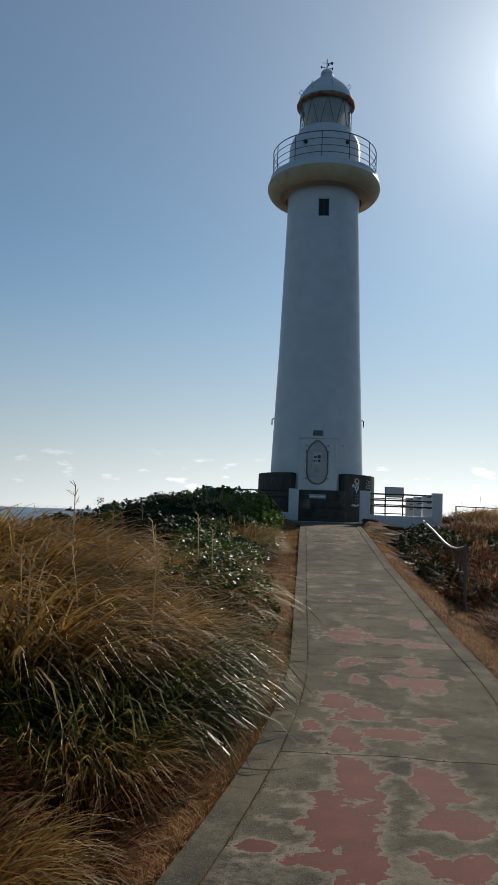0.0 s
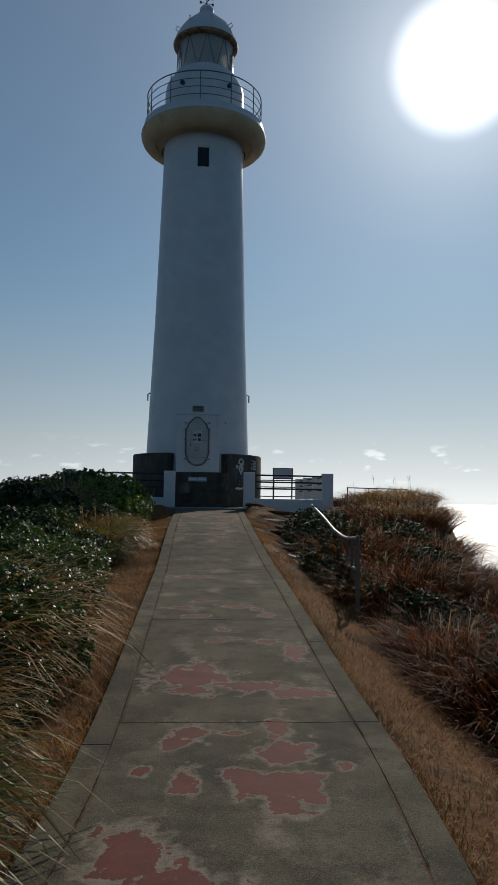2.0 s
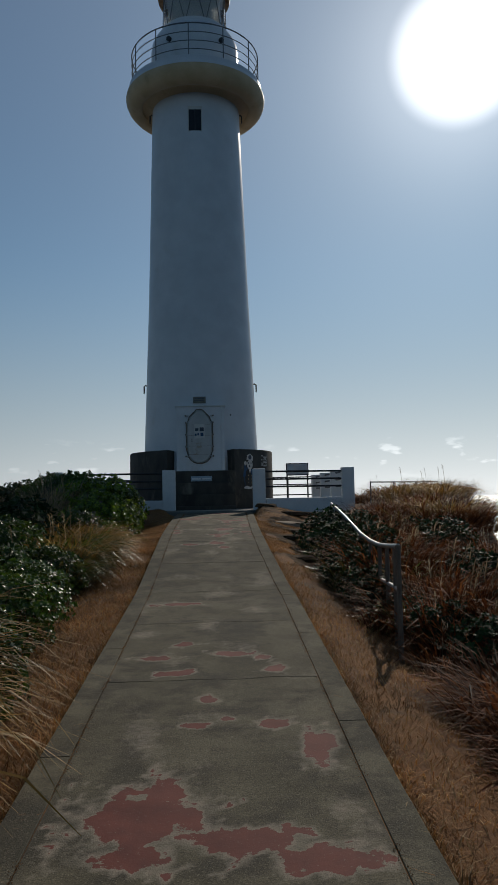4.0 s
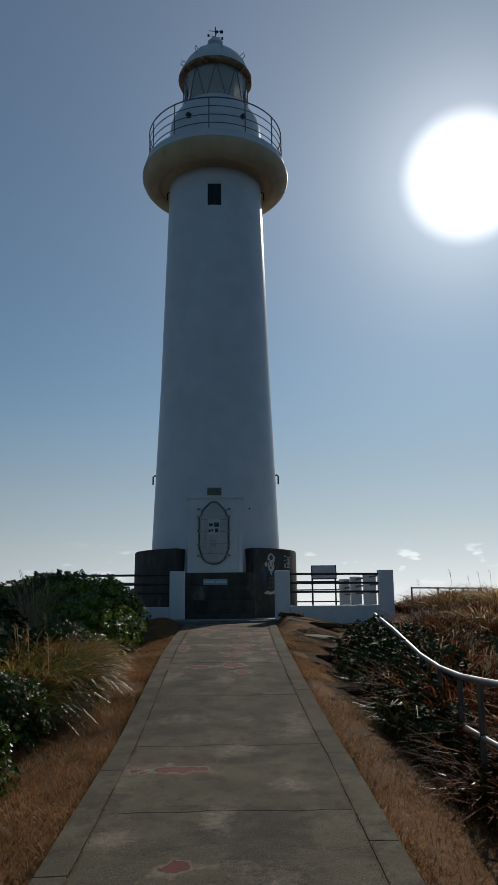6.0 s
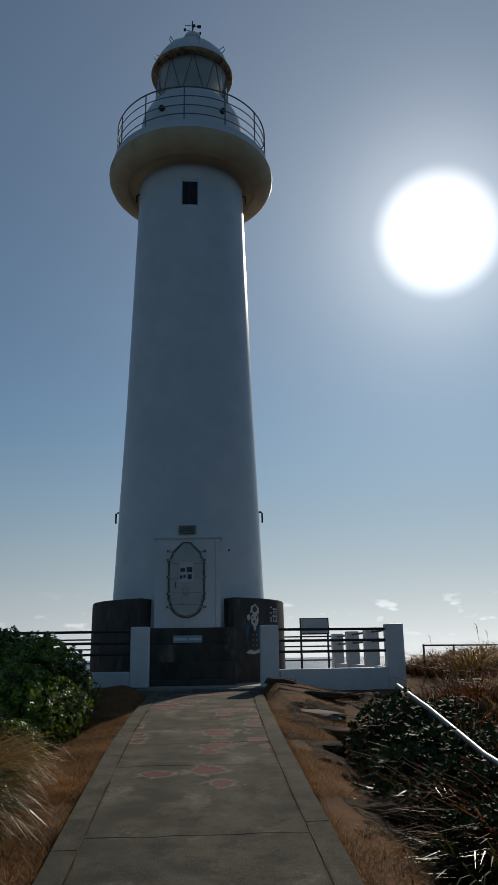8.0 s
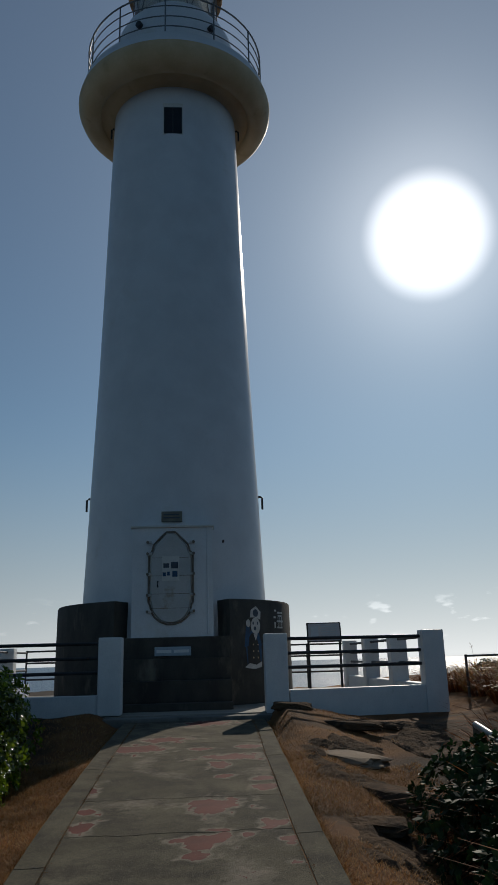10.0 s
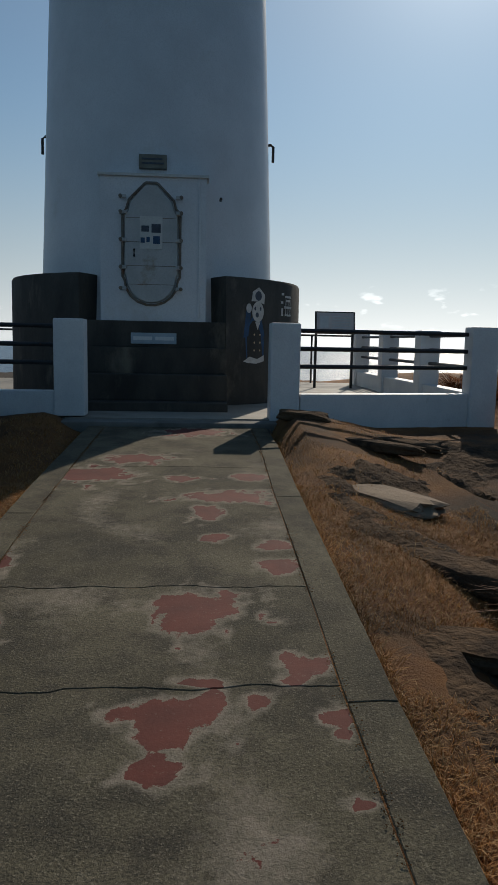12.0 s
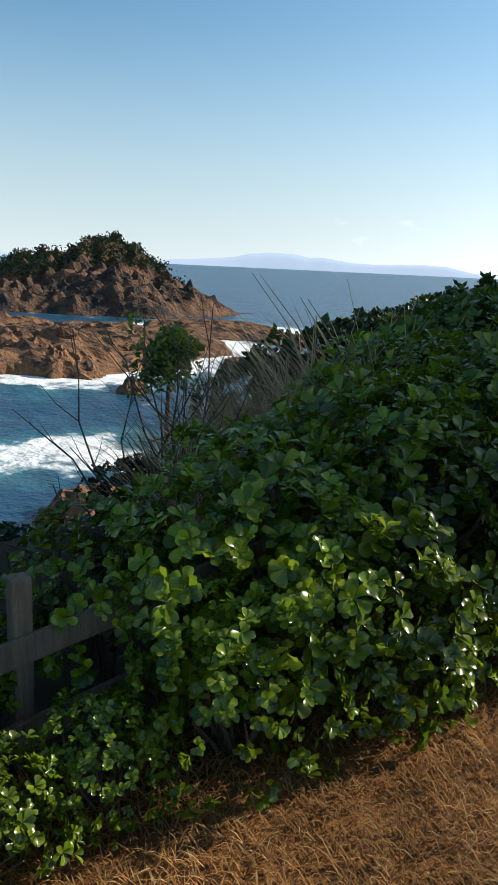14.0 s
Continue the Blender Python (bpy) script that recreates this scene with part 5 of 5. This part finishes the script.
def shrub_kind(name, label, mat, seed, n, size, ln, full=True, count=8, inner=0.35):
    rnd = random.Random(seed)
    t = thing(name, label, "shrub", at=(0, 0, -200))
    b = bmesh.new()
    tips = []
    for i in range(9):
        a = rnd.uniform(0, 6.28)
        tip = Vector((math.cos(a) * size[0] * rnd.uniform(0.3, 0.85), math.sin(a) * size[1] * rnd.uniform(0.3, 0.85), size[2] * rnd.uniform(0.9, 1.7)))
        mid = tip * 0.5 + Vector((rnd.gauss(0, 0.08), rnd.gauss(0, 0.08), 0.05))
        tube(b, [(0, 0, -0.1), mid * 0.5, mid, tip], 0.018, 5, taper=0.005)
        tips.append(tip)
    part("branch_tangle", b, BARK, t)["kind"] = "stuff"
    verts, faces = [], []
    for i in range(n):
        v = Vector((rnd.gauss(0, 1), rnd.gauss(0, 1), rnd.gauss(0, 1))).normalized()
        if v.z < -0.55:
            v.z = -v.z
        bump = 1 + 0.28 * noise.noise(v * 2.2 + Vector((seed, 0, 0))) + 0.13 * noise.noise(v * 5 + Vector((0, seed, 0)))
        k = bump * (rnd.uniform(0.45, 0.9) if rnd.random() < inner else rnd.uniform(0.92, 1.05))
        p = Vector((v.x * size[0] * k, v.y * size[1] * k, size[2] * (1 + v.z * k)))
        nn = (v + Vector((rnd.gauss(0, 0.35), rnd.gauss(0, 0.35), rnd.gauss(0.35, 0.35)))).normalized()
        rosette(verts, faces, p, nn, rnd, ln * rnd.uniform(0.75, 1.2), count, full)
    o = new("leaves", mesh_of("leaves", verts, faces, mat, full))
    o.parent = t
    o["kind"] = "stuff"
    return t


def region(rnd, n, x0, x1, y0, y1, keep=None, s=1.0):
    out = []
    while len(out) < n:
        y = rnd.uniform(y0, y1)
        x = rnd.uniform(x0, x1) + bend(y)
        if keep is None or keep(x - bend(y), y):
            out.append((x, y, s))
    return out


def build_grass():
    rnd = random.Random(21)
    silver = [tuft_kind("silver_grass", "arching straw-coloured silver grass with feathery plumes", SUSUKI, 30 + i, 420, 0.40, 1.2, 1, width=0.012, seg=5, droop=2.35, upright=0.4) for i in range(3)]
    green = [tuft_kind("green_grass", "lush green arching grass clump with pale tips", GREENGRASS, 40 + i, 420, 0.36, 1.1, 0, width=0.014, seg=5, droop=2.4, upright=0.4) for i in range(2)]
    red = [tuft_kind("russet_grass", "withered russet grass clump bent by the wind", REDGRASS, 50 + i, 310, 0.38, 0.8, 1, width=0.0105, seg=3, droop=2.0, upright=0.45) for i in range(3)]
    dead = [tuft_kind("dead_grass", "tall pale dead grass stalks", STALK, 57, 190, 0.22, 0.76, 0, width=0.005, seg=4, droop=1.3, upright=0.4)]
    west = "grasses on the west bank"
    scatter(silver, region(rnd, 96, -5.2, -1.85, -18.6, -13.6, s=1.14), west, rnd)
    scatter(silver + green[:1], [(-1.42 - 0.2 * (i % 3) + bend(y), y, 0.5 + 0.1 * (i % 3)) for i, y in enumerate(-19.3 + 0.15 * k for k in range(14))] + [(-1.75 - 0.2 * (i % 3) + bend(y), y, 0.55) for i, y in enumerate(-17.1 + 0.2 * k for k in range(8))], west, rnd)
    scatter(green, region(rnd, 24, -2.7, -1.35, -19.4, -16.9, s=0.9), west, rnd)
    scatter(red, region(rnd, 38, -3.8, -1.7, -21.4, -19.2, s=0.85), west, rnd)
    scatter(red + silver[:1], region(rnd, 22, -2.2, -1.15, -21.6, -19.2, s=0.55), west, rnd)
    scatter(silver + red, region(rnd, 26, -6.2, -2.6, -14.2, -8.0, s=0.95), west, rnd)
    scatter(green + silver, region(rnd, 24, -2.3, -1.65, -8.8, -6.2, s=0.72), west, rnd)
    scatter(silver + red, region(rnd, 10, -3.2, -2.2, -7.4, -5.8, s=0.7), west, rnd)
    scatter(dead, [(-2.9, -3.7, 1.3), (-3.05, -3.4, 1.45), (-2.85, -4.0, 1.2), (-3.3, -3.0, 1.55), (-3.1, -3.0, 1.55), (-3.2, -3.6, 1.4), (-2.8, -3.6, 1.3), (-3.1, -2.7, 1.6), (-2.95, -3.3, 1.5), (-2.75, -4.1, 1.15), (-2.7, -3.2, 1.45), (-2.75, -2.8, 1.6)], west, rnd)
    scatter(silver, [(-3.4, -2.5, 0.75), (-3.7, -2.9, 0.7), (-3.6, -2.2, 0.7), (-3.9, -3.4, 0.6)], west, rnd)
    east = "grasses on the east slope"
    edge = lambda x, y: x < float(np.interp(y, RIGHT_Y, RIGHT_X)) + 0.1
    scatter(red, region(rnd, 190, 2.4, 5.4, -15.0, -3.0, keep=lambda x, y: edge(x, y) and x > 2.4 + 0.9 * smooth(-5.5, -4.0, y), s=1.0), east, rnd)
    scatter(red + silver[:1] + red, region(rnd, 60, 2.7, 9.0, -5.0, 4.0, keep=lambda x, y: edge(x, y) and x > 3.5 + smooth(-3.5, -2.5, y), s=0.8), east, rnd)
    scatter(red + green[:1] + red, region(rnd, 30, 2.1, 2.9, -11.5, -4.4, s=0.75), east, rnd)
    scatter(red, region(rnd, 70, 2.6, 3.6, -10.5, -4.8, s=1.2), east, rnd)
    scatter(red, region(rnd, 26, 2.2, 4.2, -18.0, -11.8, s=0.7), east, rnd)
    drop_kinds(silver + green + red + dead)


def build_shrubs():
    rnd = random.Random(31)
    near = [shrub_kind("glossy_shrub", "glossy green evergreen shrub with rosettes of rounded leaves", LEAF, 60 + i, 300, (0.55, 0.55, 0.5), 0.06, True, 7, inner=0.25) for i in range(3)]
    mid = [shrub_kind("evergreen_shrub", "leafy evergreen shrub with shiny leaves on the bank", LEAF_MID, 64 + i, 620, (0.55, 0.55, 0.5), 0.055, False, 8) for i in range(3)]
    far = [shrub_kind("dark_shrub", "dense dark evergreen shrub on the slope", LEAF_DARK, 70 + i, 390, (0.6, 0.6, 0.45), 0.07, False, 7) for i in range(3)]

    def plant(kinds, spots, group, lean=1.0):
        for i, (x, y, s) in enumerate(spots):
            ob = copy_thing(kinds[i % len(kinds)], Matrix.Translation((x, y, ground_z(x, y) - 0.06)) @ Matrix.Rotation(i * 1.9, 4, "Z"))
            ob.scale = (s * lean, s * lean, s)
            ob["group"] = group

    plant(near, [(-1.55, -4.4, 0.78), (-1.52, -4.8, 0.55), (-1.6, -3.9, 0.84), (-1.66, -3.4, 0.95), (-1.5, -5.55, 0.4), (-1.55, -5.2, 0.34), (-1.75, -4.6, 0.84), (-1.8, -3.95, 1.0), (-1.85, -3.3, 1.08), (-2.0, -2.65, 1.12), (-2.3, -2.0, 1.1), (-2.5, -3.2, 1.0), (-1.42, -4.25, 0.5), (-1.45, -3.75, 0.52), (-2.0, -5.6, 0.55), (-2.05, -4.95, 0.66), (-2.15, -4.3, 0.8), (-1.6, -5.75, 0.5)], "hedge beside the gate")
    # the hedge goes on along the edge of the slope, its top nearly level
    # the darker leaf kinds carry the hedge's shaded side in their colour
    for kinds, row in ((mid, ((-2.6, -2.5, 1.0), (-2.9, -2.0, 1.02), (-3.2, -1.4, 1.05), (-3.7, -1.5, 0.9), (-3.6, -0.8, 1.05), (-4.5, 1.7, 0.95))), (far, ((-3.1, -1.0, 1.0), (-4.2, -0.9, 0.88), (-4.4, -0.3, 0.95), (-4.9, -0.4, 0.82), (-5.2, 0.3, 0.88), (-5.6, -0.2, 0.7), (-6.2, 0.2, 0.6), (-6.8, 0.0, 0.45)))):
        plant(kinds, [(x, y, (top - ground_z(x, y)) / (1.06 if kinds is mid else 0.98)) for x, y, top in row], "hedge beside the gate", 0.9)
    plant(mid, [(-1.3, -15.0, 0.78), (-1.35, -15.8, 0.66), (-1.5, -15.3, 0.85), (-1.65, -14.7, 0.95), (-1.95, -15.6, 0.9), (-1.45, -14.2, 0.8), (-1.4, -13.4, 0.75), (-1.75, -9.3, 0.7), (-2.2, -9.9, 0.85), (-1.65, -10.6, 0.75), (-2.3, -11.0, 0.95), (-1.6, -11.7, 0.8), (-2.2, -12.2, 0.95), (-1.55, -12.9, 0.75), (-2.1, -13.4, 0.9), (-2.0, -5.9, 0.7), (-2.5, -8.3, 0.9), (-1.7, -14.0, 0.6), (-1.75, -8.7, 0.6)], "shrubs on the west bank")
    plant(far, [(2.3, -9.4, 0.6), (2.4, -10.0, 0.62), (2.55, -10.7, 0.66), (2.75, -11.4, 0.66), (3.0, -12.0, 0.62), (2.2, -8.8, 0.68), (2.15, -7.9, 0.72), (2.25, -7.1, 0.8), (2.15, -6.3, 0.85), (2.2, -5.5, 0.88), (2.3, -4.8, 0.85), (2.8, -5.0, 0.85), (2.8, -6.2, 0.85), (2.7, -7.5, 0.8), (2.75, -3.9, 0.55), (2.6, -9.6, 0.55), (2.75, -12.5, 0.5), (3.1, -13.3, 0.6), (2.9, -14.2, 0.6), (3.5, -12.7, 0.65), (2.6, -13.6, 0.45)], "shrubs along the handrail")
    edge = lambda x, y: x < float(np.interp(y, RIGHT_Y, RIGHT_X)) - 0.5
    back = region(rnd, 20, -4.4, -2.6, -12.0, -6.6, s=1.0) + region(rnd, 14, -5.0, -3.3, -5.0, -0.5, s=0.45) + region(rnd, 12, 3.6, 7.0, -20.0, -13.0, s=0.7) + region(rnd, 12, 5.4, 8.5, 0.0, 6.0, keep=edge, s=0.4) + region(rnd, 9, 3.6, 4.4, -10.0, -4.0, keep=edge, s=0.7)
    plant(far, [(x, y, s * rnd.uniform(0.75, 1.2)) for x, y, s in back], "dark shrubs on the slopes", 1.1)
    drop_kinds(near + mid + far)


build_grass()
build_shrubs()


def build_lawn():
    """Short dry turf on both verges of the walk."""
    rnd = random.Random(77)
    for name, x0, x1, n in (("west_turf", -1.8, -0.68, 105000), ("east_turf", 1.09, 2.4, 70000)):
        verts, faces = [], []
        for _ in range(n):
            y = rnd.uniform(-22.5, -0.3) if rnd.random() < 0.55 else rnd.uniform(-7.0, -2.6)
            xs = rnd.uniform(x0, x1)
            fringe = rnd.random() < 0.12
            if fringe:
                xs = -0.69 - abs(rnd.gauss(0, 0.03)) if x0 < 0 else seam(y) + 0.175 + abs(rnd.gauss(0, 0.03))
            x = xs + bend(y)
            if not fringe and x0 > 0 and noise.noise(Vector((x, y, 0)) * 1.2) < -0.15 and y > -9:
                continue
            z = ground_z(x, y) - 0.005
            a = rnd.uniform(0, 6.28)
            h = rnd.uniform(0.014, 0.036) * (1.5 if rnd.random() < 0.06 or fringe else 1)
            if y < -7.5:
                h *= rnd.uniform(1.2, 2.2)
            w = rnd.uniform(0.0008, 0.0019) * (1.0 if y > -7.5 else 1.5)
            lx, ly = math.cos(a) * h * rnd.uniform(0.6, 2.6), math.sin(a) * h * rnd.uniform(0.6, 2.6)
            sx, sy = -math.sin(a) * w, math.cos(a) * w
            k = len(verts)
            verts += [(x - sx, y - sy, z), (x + sx, y + sy, z), (x + lx * 0.5 + sx, y + ly * 0.5 + sy, z + h * 0.75), (x + lx * 0.5 - sx, y + ly * 0.5 - sy, z + h * 0.75), (x + lx, y + ly, z + h * 0.9)]
            faces += [(k, k + 1, k + 2, k + 3), (k + 3, k + 2, k + 4)]
        tagged(new(name, mesh_of(name, verts, faces, LAWN)), "short orange-brown dry turf along the walk", "grass", kind="stuff")


build_lawn()


def build_seam_litter():
    """Brown crumbs and moss lodged in the seams along the kerbs."""
    rnd = random.Random(12)
    verts, faces = [], []
    for _ in range(14000):
        y = rnd.uniform(-23, -0.4)
        if noise.noise(Vector((y * 1.3, 0, 4))) < -0.15:
            continue
        west = rnd.random() < 0.65
        x = (-0.515 if west else seam(y)) + rnd.gauss(0, 0.012) + bend(y)
        z = rise(y) + 0.004
        s = rnd.uniform(0.0015, 0.0045)
        a = rnd.uniform(0, 6.28)
        k = len(verts)
        for q in range(3):
            verts.append((x + s * math.cos(a + q * 2.1), y + s * math.sin(a + q * 2.1), z))
        verts.append((x, y, z + s * 0.8))
        faces += [(k, k + 1, k + 3), (k + 1, k + 2, k + 3), (k + 2, k, k + 3)]
    tagged(new("seam_litter", mesh_of("seam_litter", verts, faces, SOIL)), "dry brown crumbs in the seams beside the kerbs", "litter", kind="stuff")


def build_sticks():
    for x, y, a, ln in ((-1.45, -20.2, 0.75, 0.9), (-1.25, -19.6, 0.95, 0.55), (-1.75, -20.6, 0.5, 0.8)):
        g = ground_z(x, y)
        d = Vector((math.cos(a), math.sin(a), 0.06))
        b = tube(bmesh.new(), [d * (ln * t) + Vector((0, 0, 0.015 + 0.01 * math.sin(t * 7))) for t in (0, 0.25, 0.5, 0.75, 1)], 0.009, 6, taper=0.005)
        ob = tagged(new("dry_stick", bm_mesh("dry_stick", b, STALK)), "pale dry stick lying on the verge", "stick", "dry sticks on the verge")
        ob.matrix_basis = Matrix.Translation((x, y, g))


build_seam_litter()
build_sticks()


# ---------- old wooden fence, bare twigs and a small pine behind the hedge ----------
def build_wood_fence():
    t = thing("wooden_fence", "old grey weathered wooden fence overgrown by the hedge", "fence", at=(-1.86, -4.9, -0.45))
    for y, top in ((-5.3, 0.62), (-4.46, 0.80), (-3.6, 0.95)):
        part("post", bx(-0.028, 0.028, y + 4.9 - 0.028, y + 4.9 + 0.028, -0.15, top, 0.007), WOOD, t)
    for z0, z1 in ((0.24, 0.33), (0.5, 0.58)):
        m = Matrix.Rotation(radians(9), 4, "X")
        part("board", bx(0.029, 0.05, -0.6, 1.35, z0 - 0.06, z1 - 0.06, 0.006, m=m), WOOD, t)


def build_twigs():
    rnd = random.Random(8)
    for i, (x, y, h) in enumerate(((-2.6, -4.5, 0.95), (-2.9, -4.2, 1.1), (-2.3, -4.9, 0.7), (-3.3, -4.0, 1.0), (-2.1, -4.6, 0.8))):
        g = ground_z(x, y)
        t = thing("bare_bush", "leafless tangled grey-brown bush on the slope", "bush", "bare bushes", at=(x, y, g))
        for k in range(6):
            a = rnd.uniform(0, 6.28)
            p = Vector((0, 0, -0.05))
            d = Vector((math.cos(a) * 0.4, math.sin(a) * 0.4, 1)).normalized()
            pts = [p]
            for _ in range(6):
                d = (d + Vector((rnd.gauss(0, 0.28), rnd.gauss(0, 0.28), rnd.gauss(0.05, 0.2)))).normalized()
                p = p + d * h * 0.19
                pts.append(p)
            b = tube(bmesh.new(), pts, 0.008, 5, taper=0.002)
            for q in pts[2:-1]:
                e = (d + Vector((rnd.gauss(0, 0.8), rnd.gauss(0, 0.8), rnd.gauss(0.2, 0.5)))).normalized()
                tube(b, [q, q + e * h * 0.12, q + e * h * 0.2 + Vector((0, 0, 0.03))], 0.003, 4, taper=0.001)
            part("branch", b, BARK, t)


def build_pine():
    x, y = -6.0, -2.45
    g = ground_z(x, y)
    t = thing("small_pine", "small windswept pine with a rounded green crown", "tree", at=(x, y, g))
    top = 0.3 - g
    part("trunk", tube(bmesh.new(), [(0, 0, -0.2), (0.05, 0.02, top * 0.4), (-0.02, 0, top * 0.7), (0.03, 0, top)], 0.05, 8, taper=0.015), BARK, t)
    rnd = random.Random(3)
    verts, faces = [], []
    for _ in range(60):
        c = (rnd.gauss(0, 0.11), rnd.gauss(0, 0.11), top - 0.18 + rnd.gauss(0, 0.13))
        a, b = leaf_quads(c, 0.06, 40, rnd, 0.8)
        k = len(verts)
        verts += a
        faces += [tuple(i + k for i in f) for f in b]
    o = new("crown", mesh_of("crown", verts, faces, PINE))
    o.parent = t
    o["kind"] = "stuff"


build_wood_fence()
build_twigs()
build_pine()
